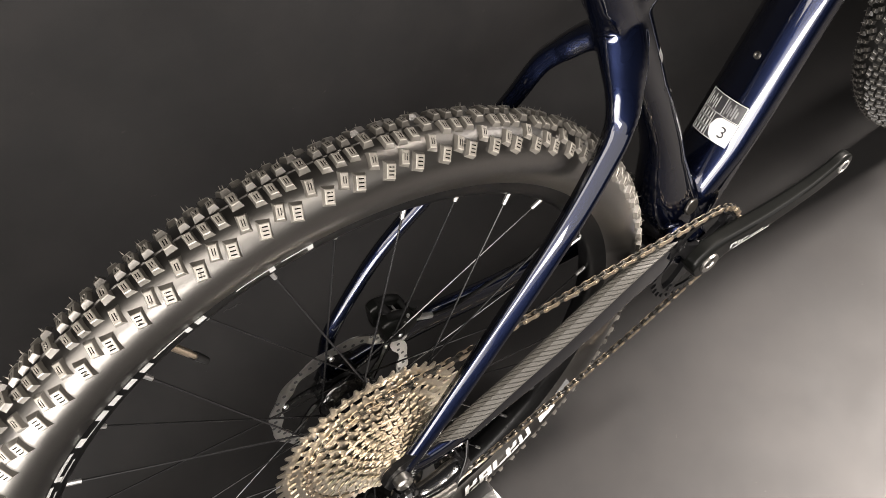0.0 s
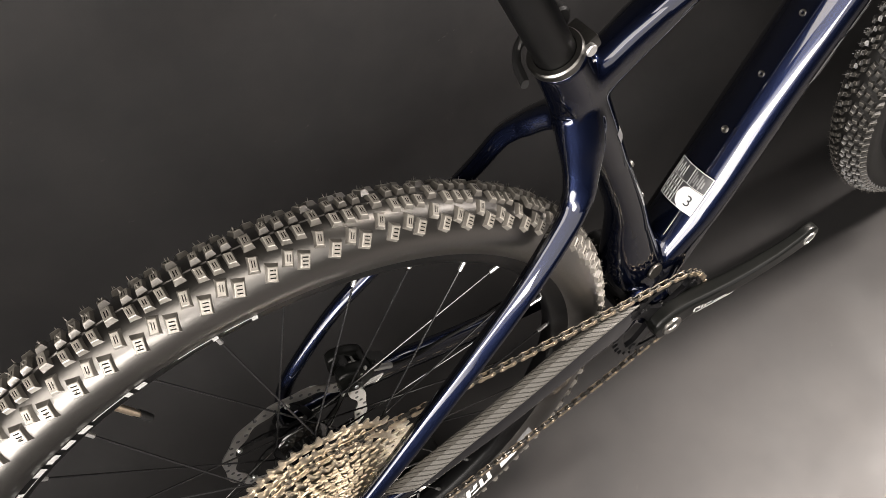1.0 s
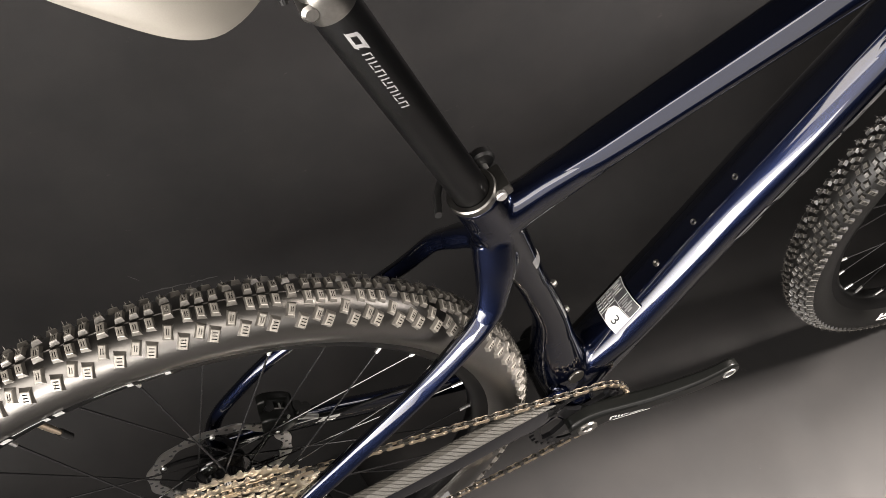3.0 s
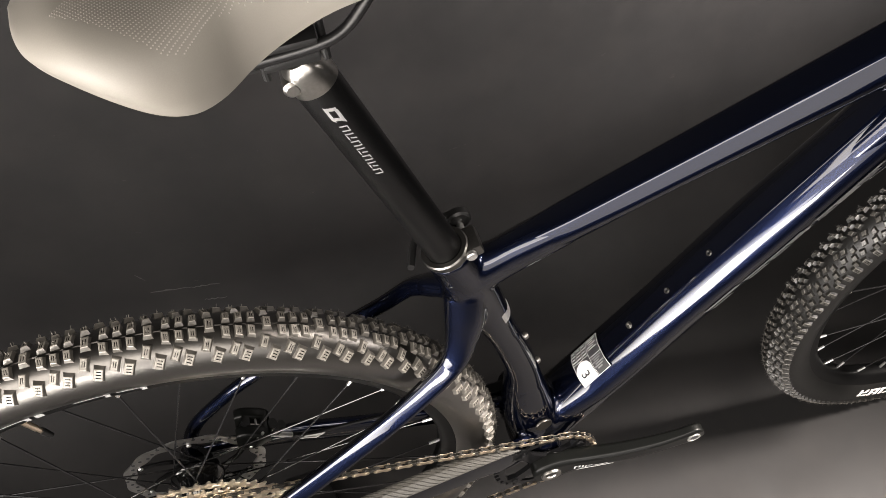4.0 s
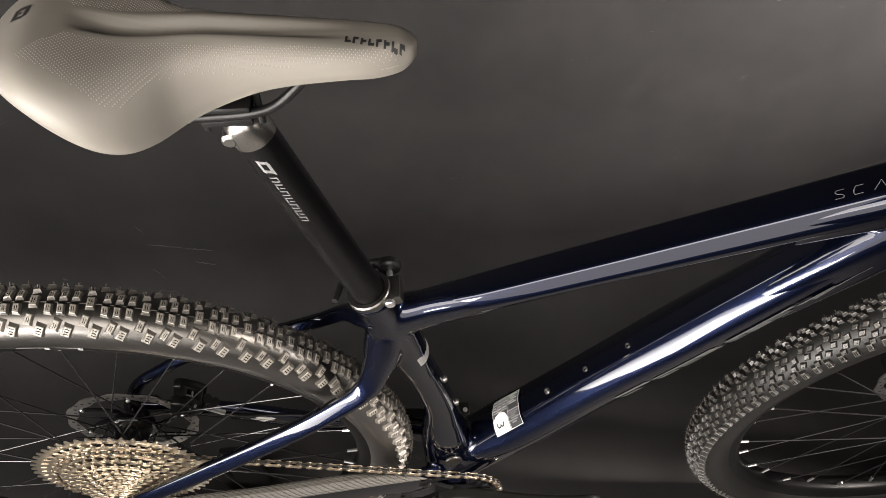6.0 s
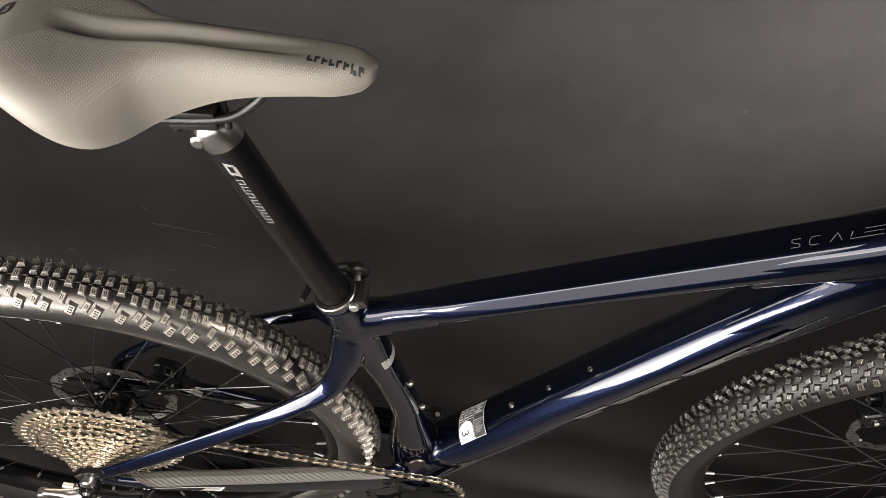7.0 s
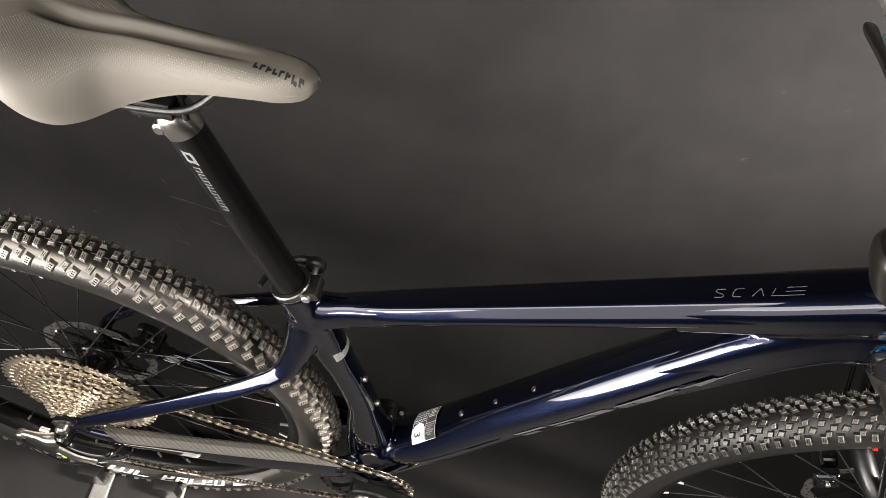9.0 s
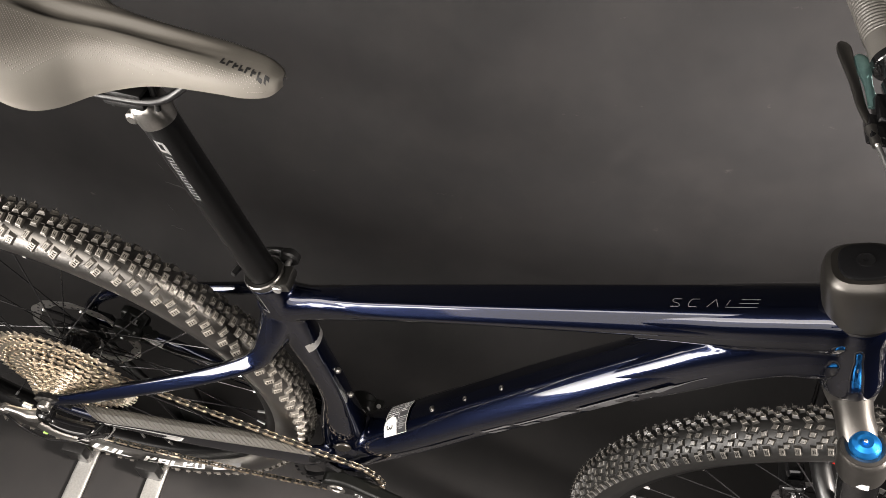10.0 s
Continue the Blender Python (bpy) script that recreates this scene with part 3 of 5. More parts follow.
clamp = part("seat_clamp", merge(
    moved(revolve([(0.0165, -0.005), (0.0205, -0.005), (0.0216, -0.003), (0.0216, 0.0025), (0.0205, 0.004), (0.0165, 0.004)], "z", 48, closed=True), normal_pose(post(0), SPD)),
    block((0.015, 0.026, 0.013), (0.3585, 0, 0.7255), Matrix.Rotation(radians(-17.8), 4, "Y"), soft=0.003)), CLAMPGREY, bicycle,
    "dark grey alloy seat post clamp")
part("clamp_bolt", merge(rod((0.3545, -0.0155, 0.7265), (0.3545, 0.024, 0.7265), 0.0032, ring=14), disc(0.0048, -0.0175, -0.0125, "y", 20, (0.3545, 0, 0.7265))), STEEL, clamp, "steel clamp bolt")
part("clamp_lever", merge(disc(0.011, 0.020, 0.030, "y", 28, (0.3545, 0, 0.730), 0.002),
                          loft([(0.350, 0.0275, 0.731, 0.0065, 0.0045, 2.6), (0.334, 0.0290, 0.728, 0.0050, 0.0035, 2.6), (0.319, 0.0240, 0.7255, 0.0044, 0.0032, 2.6), (0.3100, 0.0130, 0.7235, 0.0042, 0.0032, 2.8), (0.3055, 0.0010, 0.7225, 0.0044, 0.0032, 3), (0.3030, -0.0070, 0.7220, 0.0042, 0.0028, 3)], 30, 14, side=(0.3, 0, 1))), PLASTIC, clamp, "black quick release lever")

# seat post
seatpost = part("seat_post", loft([(*post(-0.05), 0.0158, 0.0158, 2), (*post(0.212), 0.0158, 0.0158, 2), (*post(0.2165), 0.0158, 0.0158, 2)], 3, 48), POSTBLACK, bicycle, "satin black alloy seat post")
part("post_head", merge(loft([(*post(0.2165), 0.0160, 0.0160, 2), (*post(0.226), 0.0168, 0.0155, 2.2), (*post(0.236), 0.0165, 0.013, 2.4), (*post(0.241), 0.014, 0.009, 2.4)], 16, 36),
                        disc(0.0058, -0.0160, 0.0160, "y", 28, tuple(post(0.229, 0, -0.011)), 0.002)), GREYALLOY, seatpost, "polished grey seat post head")


def post_patch(s0, s1, a0, a1, slant=0.0, n=8):
    """A thin print on the side of the seat post, along s and round by degrees (0: the driveside)."""
    u = Vector((0.952, 0, 0.305))
    vs, fs = [], []
    for i in range(n + 1):
        for k, a in enumerate((a0, a1)):
            f = i / n
            aa = radians(a0 + (a1 - a0) * f)
            s = (s0 if k == 0 else s1) + slant * f
            vs.append(post(s) + (Vector((0, -1, 0)) * math.cos(aa) + u * math.sin(aa)) * 0.01595)
    for i in range(n):
        fs.append((2 * i, 2 * i + 1, 2 * i + 3, 2 * i + 2))
    return vs, fs


for q in ((0.2078, 0.1950, -13, -6, -0.003), (0.2040, 0.1915, 7, 15, -0.003), (0.2065, 0.2035, -9, 13, -0.003), (0.1970, 0.1940, -9, 12, -0.003)):
    part("print", post_patch(*q), GREYPRINT, seatpost, "light grey printed emblem strip")
for i in range(7):
    s = 0.1885 - i * 0.0080
    for k, (a, b, c, d) in enumerate((((0.0, 0.0012, -9, 10), (0.0044, 0.0056, -9, 10), (0.0012, 0.0044, 7, 10)), ((0.0, 0.0012, -9, 10), (0.0012, 0.0056, -9, -6), (0.0044, 0.0056, -2, 10)))[i % 2]):
        part("print", post_patch(s - a, s - b, c, d, -0.002, 4), GREYPRINT, seatpost)

# saddle
SAD_W = [(0.1309, 0.0020), (0.1332, 0.0231), (0.1398, 0.0381), (0.1529, 0.0520), (0.1699, 0.0624), (0.1886, 0.0663), (0.2055, 0.0616), (0.2215, 0.0506), (0.2375, 0.0365), (0.2563, 0.0281), (0.2751, 0.0243), (0.2985, 0.0226), (0.3267, 0.0217), (0.3502, 0.0202), (0.3671, 0.0161), (0.3765, 0.0119), (0.3817, 0.0084), (0.3842, 0.0038)]
SAD_Z = [(0.1309, 1.0230), (0.1623, 1.0341), (0.2093, 1.0249), (0.2563, 1.0244), (0.3032, 1.0203), (0.3502, 1.0155), (0.3737, 1.0140), (0.3842, 1.0083)]
SAD_H = [(0.1309, 0.0081), (0.1623, 0.0315), (0.1999, 0.0482), (0.2281, 0.0507), (0.2563, 0.0435), (0.2938, 0.0301), (0.3408, 0.0215), (0.3737, 0.0196), (0.3842, 0.0076)]
SAD_SY = [(0, 0), (0.18, 0.36), (0.36, 0.66), (0.52, 0.86), (0.68, 0.975), (0.84, 1.0), (1.0, 0.95)]
SAD_SD = [(0, 0), (0.18, 0.02), (0.36, 0.085), (0.52, 0.235), (0.68, 0.47), (0.84, 0.76), (1.0, 1.0)]


def curve_at(table, x):
    p = np.array(table)
    i = int(min(max(np.searchsorted(p[:, 0], x) - 1, 0), len(p) - 2))
    h = p[i + 1, 0] - p[i, 0]
    u = min(max((x - p[i, 0]) / h, 0), 1)
    sl = lambda k: (p[min(k + 1, len(p) - 1), 1] - p[max(k - 1, 0), 1]) / (p[min(k + 1, len(p) - 1), 0] - p[max(k - 1, 0), 0])
    return float((2 * u**3 - 3 * u**2 + 1) * p[i, 1] + (u**3 - 2 * u**2 + u) * h * sl(i) + (-2 * u**3 + 3 * u**2) * p[i + 1, 1] + (u**3 - u**2) * h * sl(i + 1))


def saddle_point(x, v, lift=0.0):
    """The saddle's skin: v from -1 (driveside lower rim) over 0 (ridge) to 1."""
    w, zt, h = curve_at(SAD_W, x), curve_at(SAD_Z, x), curve_at(SAD_H, x)
    y = w * curve_at(SAD_SY, abs(v))
    z = zt - h * curve_at(SAD_SD, abs(v))
    if 0.178 < x < 0.345:
        f = min(1, (x - 0.178) / 0.02) * min(1, (0.345 - x) / 0.07)
        z -= 0.0062 * f * math.exp(-((y / (0.0062 + 0.014 * max(0, 0.25 - x))) ** 4)) - 0.0008 * f * math.exp(-(((y - 0.0105) / 0.004) ** 2))
    return Vector((x, math.copysign(y, v), z + lift))


sv, sf = [], []
NU, NV = 110, 97
us = [SAD_W[0][0] + (SAD_W[-1][0] - SAD_W[0][0]) * (0.5 - 0.5 * math.cos(math.pi * (0.5 * i / (NU - 1) + 0.5 * (0.5 - 0.5 * math.cos(math.pi * i / (NU - 1)))))) for i in range(NU)]
for x in us:
    for j in range(NV):
        sv.append(saddle_point(x, -1 + 2 * j / (NV - 1)))
    w, zt, h = curve_at(SAD_W, x), curve_at(SAD_Z, x), curve_at(SAD_H, x)
    for f in (0.72, 0.0, -0.72):
        sv.append(Vector((x, w * f, zt - h + 0.006)))
K = NV + 3
for i in range(NU - 1):
    for j in range(K):
        j2 = (j + 1) % K
        sf.append((i * K + j, i * K + j2, (i + 1) * K + j2, (i + 1) * K + j))
sf += [tuple(range(K)), tuple((NU - 1) * K + j for j in range(K))]
saddle = part("saddle", (sv, sf), VINYL, bicycle, "grey matt vinyl saddle with dotted panels", limit=60)
# raised dots in two fields beside the channel
dv, df = [], []


def dot(at, nrm, r=0.00058):
    k = len(dv)
    m = normal_pose(at, nrm)
    for i in range(6):
        dv.append(m @ Vector((r * math.cos(i * math.pi / 3), r * math.sin(i * math.pi / 3), -0.0001)))
    dv.append(m @ Vector((0, 0, 0.0004)))
    for i in range(6):
        df.append((k + i, k + (i + 1) % 6, k + 6))


step = 0.0024
FIELD_IN = [(0.157, 0.0330), (0.168, 0.0225), (0.178, 0.0128), (0.212, 0.0148), (0.260, 0.0160), (0.330, 0.0135), (0.372, 0.0130)]
FIELD_OUT = [(0.157, 0.0330), (0.182, 0.0460), (0.203, 0.0560), (0.214, 0.0530), (0.229, 0.0370), (0.242, 0.0300), (0.260, 0.0255), (0.309, 0.0215), (0.372, 0.0180)]
for row in range(45):
    for col in range(92):
        x = 0.157 + col * step + (row % 2) * step / 2
        y = 0.012 + row * step * 0.5
        if x > 0.372 or y < np.interp(x, *zip(*FIELD_IN)) or y > np.interp(x, *zip(*FIELD_OUT)):
            continue
        for s in (-1, 1):
            lo, hi = 0.0, 0.8
            for _ in range(14):
                mid = (lo + hi) / 2
                lo, hi = (mid, hi) if saddle_point(x, mid).y < y else (lo, mid)
            p = saddle_point(x, lo * s)
            nrm = (saddle_point(x + 0.001, lo * s) - p).cross(saddle_point(x, (lo + 0.01) * s) - p) * s
            dot(p, nrm if nrm.z > 0 else -nrm)
tagged(part("dot_pattern", (dv, df), VINYLDOT, saddle, "fields of small raised dots"), kind="stuff")


def on_saddle(x0, x1, y0, y1, slant=0.0, nx=4, ny=3, lift=0.0004):
    """A thin print lying on the saddle's top."""
    vs, fs = [], []
    for i in range(nx + 1):
        for j in range(ny + 1):
            y = y0 + (y1 - y0) * j / ny
            x = x0 + (x1 - x0) * i / nx + slant * (y - y0)
            lo, hi = 0.0, 0.8
            for _ in range(14):
                mid = (lo + hi) / 2
                lo, hi = (mid, hi) if saddle_point(x, mid).y < abs(y) else (lo, mid)
            vs.append(saddle_point(x, math.copysign(lo, y), lift))
    for i in range(nx):
        for j in range(ny):
            q = i * (ny + 1) + j
            fs.append((q, q + 1, q + ny + 2, q + ny + 1))
    return vs, fs


for i in range(8):
    x = 0.3400 + i * 0.0047
    y = -0.0072 - i * 0.0006
    part("print", on_saddle(x, x + 0.0014, y - 0.0027, y + 0.0027, 0.12), VINYLDARK, saddle, "dark printed bar")
    part("print", on_saddle(x + 0.0014, x + 0.0037, *((y - 0.0027, y - 0.0008), (y + 0.0006, y + 0.0027), (y - 0.0010, y + 0.0012))[i % 3], 0.12), VINYLDARK, saddle)
for q in ((0.1448, 0.1475, 0.0000, 0.0105), (0.1475, 0.1525, 0.0000, 0.0024), (0.1475, 0.1530, 0.0085, 0.0115), (0.1525, 0.1550, 0.0015, 0.0115), (0.1492, 0.1510, 0.0045, 0.0070)):
    part("print", on_saddle(*q, 0.1), VINYLDARK, saddle, "dark printed emblem strip")
for s in (-1, 1):
    part("rail", pipe([(0.330, s * 0.006, 1.006), (0.320, s * 0.010, 0.999), (0.309, s * 0.0150, 0.9885), (0.295, s * 0.0195, 0.9775), (0.282, s * 0.0225, 0.9735), (0.255, s * 0.024, 0.9720), (0.225, s * 0.026, 0.9740),
                       (0.195, s * 0.030, 0.985), (0.175, s * 0.034, 0.992)], 0.0034, 60, 12), SATIN, saddle, "black metal saddle rail")
part("rail_clamp", merge(block((0.034, 0.050, 0.008), (0.260, 0, 0.9665), soft=0.003), block((0.030, 0.052, 0.005), (0.262, 0, 0.9775), soft=0.002),
                         block((0.020, 0.016, 0.012), (0.238, 0, 0.958), soft=0.003), rod((0.243, -0.012, 0.950), (0.243, -0.012, 0.985), 0.0025), rod((0.280, -0.012, 0.955), (0.280, -0.012, 0.985), 0.0025)),
     PLASTIC, seatpost, "black rail clamp")
part("under_shell", block((0.10, 0.05, 0.006), (0.215, 0, 0.990), soft=0.002), PLASTIC, saddle, "black plastic saddle base")


# ---- wheels ----
def tyre_casing(a, r0, steps=144):
    prof = [(0.3105, -0.0150), (0.3135, -0.0185)]
    prof += [(r0 + a * math.cos(radians(f)), a * math.sin(radians(f))) for f in range(-112, 113, 8)]
    prof += [(0.3135, 0.0185), (0.3105, 0.0150)]
    return revolve(prof, "y", steps, closed=True)


def knob_shape(bt, bl, tt, tl, h, slots=True, lean=0.0, deep=0.0011):
    """A tread block with softened upper edges: base and top half sizes along and across, with two small sipes."""
    ut, ul = 0.84 * tt, 0.88 * tl
    xs = [-ut, -0.5 * ut, -0.22 * ut, 0.22 * ut, 0.5 * ut, ut]
    ys = [-ul, -0.55 * ul, 0.55 * ul, ul]
    vs = [Vector((x + lean * y, y, h)) for x in xs for y in ys]
    fs = [(i * 4 + j, i * 4 + j + 1, i * 4 + j + 5, i * 4 + j + 4) for i in range(5) for j in range(3) if not (slots and j == 1 and i in (1, 3))]
    if slots:
        for i in (1, 3):
            ring = [i * 4 + 1, i * 4 + 2, i * 4 + 6, i * 4 + 5]
            k = len(vs)
            vs += [vs[q] - Vector((0, 0, deep)) for q in ring]
            fs += [(k, k + 1, k + 2, k + 3)] + [(ring[q], ring[(q + 1) % 4], k + (q + 1) % 4, k + q) for q in range(4)]
    rims = ((0, 1, 2, 3), (3, 7, 11, 15, 19, 23), (23, 22, 21, 20), (20, 16, 12, 8, 4, 0))
    corners = ((-1, -1), (-1, 1), (1, 1), (1, -1))
    k = len(vs)
    for sx, sy, z in ((tt, tl, h - 0.0005), ((tt + 2 * bt) / 3, (tl + 2 * bl) / 3, 0.0009), (bt * 1.12, bl * 1.08, -0.0012)):
        vs += [Vector((x * sx + lean * y * sy, y * sy, z)) for x, y in corners]
    for q in range(4):
        fs.append((*rims[q], k + (q + 1) % 4, k + q))
        for lv in (0, 4):
            fs.append((k + lv + q, k + lv + (q + 1) % 4, k + lv + 4 + (q + 1) % 4, k + lv + 4 + q))
    return vs, fs


def ribbed_shape(bt, bl, tt, tl, h):
    """A shoulder block: three sipes stacked across its width, softened edges, and a longer foot."""
    ut, ul = 0.86 * tt, 0.9 * tl
    xs = [-ut, -0.66 * ut, 0.66 * ut, ut]
    ys = [ul * q for q in (-1, -0.68, -0.48, -0.1, 0.1, 0.48, 0.68, 1)]
    n = len(ys)
    vs = [Vector((x, y, h)) for x in xs for y in ys]
    fs = [(i * n + j, i * n + j + 1, (i + 1) * n + j + 1, (i + 1) * n + j) for i in range(3) for j in range(n - 1) if not (i == 1 and j in (1, 3, 5))]
    for j in (1, 3, 5):
        ring = [n + j, n + j + 1, 2 * n + j + 1, 2 * n + j]
        k = len(vs)
        vs += [vs[q] - Vector((0, 0, 0.0010)) for q in ring]
        fs += [(k, k + 1, k + 2, k + 3)] + [(ring[q], ring[(q + 1) % 4], k + (q + 1) % 4, k + q) for q in range(4)]
    rims = (tuple(range(n)), tuple(i * n + n - 1 for i in range(4)), tuple(3 * n + n - 1 - j for j in range(n)), tuple((3 - i) * n for i in range(4)))
    corners = ((-1, -1), (-1, 1), (1, 1), (1, -1))
    k = len(vs)
    for sx, sy, z in ((tt, tl, h - 0.0005), ((tt + 2 * bt) / 3, (tl + 2 * bl) / 3, 0.0009), (bt * 1.12, bl * 1.12, -0.0012)):
        vs += [Vector((x * sx, y * sy, z)) for x, y in corners]
    for q in range(4):
        fs.append((*rims[q], k + (q + 1) % 4, k + q))
        for lv in (0, 4):
            fs.append((k + lv + q, k + lv + (q + 1) % 4, k + lv + 4 + (q + 1) % 4, k + lv + 4 + q))
    return vs, fs


def tread(rows, count, phase, a, r0, hairs=0.0):
    """Blocks round the tyre: rows of (share of a period, degrees round the casing, shape, turn)."""
    rnd = random.Random(3)
    vs, fs, tops = [], [], []
    for c in range(count):
        for off, phi, (kv, kf), turn in rows:
            th = radians(phase - (c + off) * 360 / count)
            ph = radians(phi)
            er, et = Vector((math.cos(th), 0, math.sin(th))), Vector((math.sin(th), 0, -math.cos(th)))
            n = er * math.cos(ph) + Vector((0, math.sin(ph), 0))
            lat = n.cross(et)
            p = er * (r0 + a * math.cos(ph)) + Vector((0, a * math.sin(ph), 0))
            ct, st = math.cos(radians(turn)), math.sin(radians(turn))
            k = len(vs)
            vs += [p + et * (v.x * ct - v.y * st) + lat * (v.x * st + v.y * ct) + n * v.z for v in kv]
            # Tone by face: 0 top, 1 shaded flank, 2 dark sipe, 3 lit edge.
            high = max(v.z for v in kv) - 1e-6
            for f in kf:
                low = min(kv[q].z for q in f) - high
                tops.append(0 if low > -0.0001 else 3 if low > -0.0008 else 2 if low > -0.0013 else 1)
            fs += [tuple(q + k for q in f) for f in kf]
            for _ in range(2):
                if rnd.random() < hairs:
                    top = max(v.z for v in kv)
                    base = p + et * rnd.uniform(-0.002, 0.002) + lat * rnd.uniform(-0.003, 0.003) + n * (top - 0.0004)
                    tip = base + n * rnd.uniform(0.0020, 0.0046) + et * rnd.uniform(-0.001, 0.001) + lat * rnd.uniform(-0.001, 0.001)
                    k = len(vs)
                    vs += [base + et * 0.0005, base + lat * 0.0005, base - et * 0.0004 - lat * 0.0003, tip]
                    fs += [(k, k + 1, k + 3), (k + 1, k + 2, k + 3), (k + 2, k, k + 3)]
                    tops += [0, 0, 0]
    return vs, fs, tops


def wheel(name, centre, rows, count, phase, spoke0, hub_half, label, seam, flange, casing=RUBBER, top=KNOB, flank=KNOBSIDE, edge=KNOBEDGE):
    c = (centre[0], 0, centre[1])
    m = Matrix.Translation(c)
    a, r0 = 0.0275, 0.3372
    rim = part(name, moved(revolve([(0.2945, -0.0062), (0.2962, -0.0100), (0.3040, -0.0158), (0.3125, -0.0172), (0.3142, -0.0160), (0.3142, -0.0145), (0.3060, -0.0135), (0.3040, 0.0),
                                    (0.3060, 0.0135), (0.3142, 0.0145), (0.3142, 0.0160), (0.3125, 0.0172), (0.3040, 0.0158), (0.2962, 0.0100), (0.2945, 0.0062)], "y", 144, closed=True), m),
               RIMBLACK, bicycle, label)
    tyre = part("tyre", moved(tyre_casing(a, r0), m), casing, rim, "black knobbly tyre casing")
    tv, tf, tops = tread(rows, count, phase, a, r0, 0.85)
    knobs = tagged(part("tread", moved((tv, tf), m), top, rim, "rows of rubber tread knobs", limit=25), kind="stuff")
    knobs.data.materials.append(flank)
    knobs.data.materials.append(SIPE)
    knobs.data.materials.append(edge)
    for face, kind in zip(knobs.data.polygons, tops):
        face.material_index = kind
    if seam:
        part("tread_seam", moved(revolve([(r0 + a - 0.0002, -0.0006), (r0 + a + 0.0012, -0.0003), (r0 + a + 0.0012, 0.0003), (r0 + a - 0.0002, 0.0006)], "y", 144), m), RUBBER, rim, "fine moulded seam line")
    # spokes and nipples, three-cross
    sp = mesh_of("spoke", rod((0, 0, 0), (0, 0, 1), 0.00095, ring=8), SPOKE)
    nip = mesh_of("nipple", rod((0, 0, -0.0115), (0, 0, 0.0035), 0.0019, 0.0022, 8), STEEL)
    for k in range(32):
        th = spoke0 + k * 11.25
        side = -1 if k % 2 else 1
        lead = 1 if k % 4 in (1, 2) else -1
        hub = Vector((*polar(flange, th + lead * 80), 0))
        hub = Vector((hub.x, side * hub_half[0 if side < 0 else 1], hub.y))
        tip = Vector((polar(0.2925, th)[0], side * 0.002, polar(0.2925, th)[1]))
        d = tip - hub
        q = Matrix.Translation(Vector(c) + hub) @ d.to_track_quat("Z", "X").to_matrix().to_4x4()
        placed("spoke", sp, q @ Matrix.Diagonal((1, 1, d.length - 0.004, 1)), rim)
        placed("nipple", nip, q @ Matrix.Translation((0, 0, d.length)), rim, "silver spoke nipple")
    return rim


def patch(r0, a, th0, th1, phi0, phi1, slant=0.0, n=4, lift=0.0005):
    """A thin print on the casing: degrees round the wheel and round the section."""
    vs, fs = [], []
    for i in range(n + 1):
        for j in range(3):
            f = j / 2
            th = radians(th0 + (th1 - th0) * i / n + slant * f)
            ph = radians(phi0 + (phi1 - phi0) * f)
            rr = r0 + (a + lift) * math.cos(ph)
            vs.append(Vector((rr * math.cos(th), (a + lift) * math.sin(ph), rr * math.sin(th))))
    for i in range(n):
        for j in range(2):
            q = i * 3 + j
            fs.append((q, q + 1, q + 4, q + 3))
    return vs, fs


BIG = knob_shape(0.0039, 0.0060, 0.0031, 0.0052, 0.0036)
MID = knob_shape(0.0036, 0.0052, 0.0027, 0.0043, 0.0036, lean=0.18)
MIDL = knob_shape(0.0036, 0.0052, 0.0027, 0.0043, 0.0036, lean=-0.18)
SHO = knob_shape(0.0038, 0.0059, 0.0027, 0.0049, 0.0034)
EDGE = ribbed_shape(0.0043, 0.0062, 0.0034, 0.0050, 0.0036)
REAR = [(0, 0, BIG, 0)]
for f in (0.29, 0.51, 0.73):
    REAR += [(f, 14.5, MID, 8), (f - 0.015, -14.5, MIDL, -8)]
for s in (-1, 1):
    REAR += [(-0.05, s * 34, SHO, s * 14), (0.43, s * 44, SHO, s * 20), (0.14, s * 55, EDGE, s * 18), (0.64, s * 55, EDGE, s * 18)]
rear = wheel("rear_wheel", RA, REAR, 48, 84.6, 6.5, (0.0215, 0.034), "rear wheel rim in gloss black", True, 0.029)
HEXA = knob_shape(0.0037, 0.0036, 0.0027, 0.0025, 0.0034, False, 0.30)
HEXB = knob_shape(0.0037, 0.0036, 0.0027, 0.0025, 0.0034, False, -0.30)
SIDE = knob_shape(0.0036, 0.0052, 0.0027, 0.0044, 0.0038)
FRONT = []
for s, kk in ((-1, HEXA), (1, HEXB)):
    FRONT += [(0.0, s * 8.0, kk, s * 14), (0.34, s * 10.5, kk, s * 14), (0.62, s * 21, kk, s * -8), (0.10, s * 25, kk, s * 10), (0.44, s * 36, kk, s * 6), (0.80, s * 38, kk, s * 18), (0.26, s * 48, kk, s * -4),
              (0.08, s * 59, SIDE, s * 4), (0.58, s * 59, SIDE, s * 4)]
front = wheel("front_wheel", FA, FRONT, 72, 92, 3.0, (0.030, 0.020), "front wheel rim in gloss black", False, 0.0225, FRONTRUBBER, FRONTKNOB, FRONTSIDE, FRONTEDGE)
RM = Matrix.Translation((RA[0], 0, RA[1]))
FM = Matrix.Translation((FA[0], 0, FA[1]))
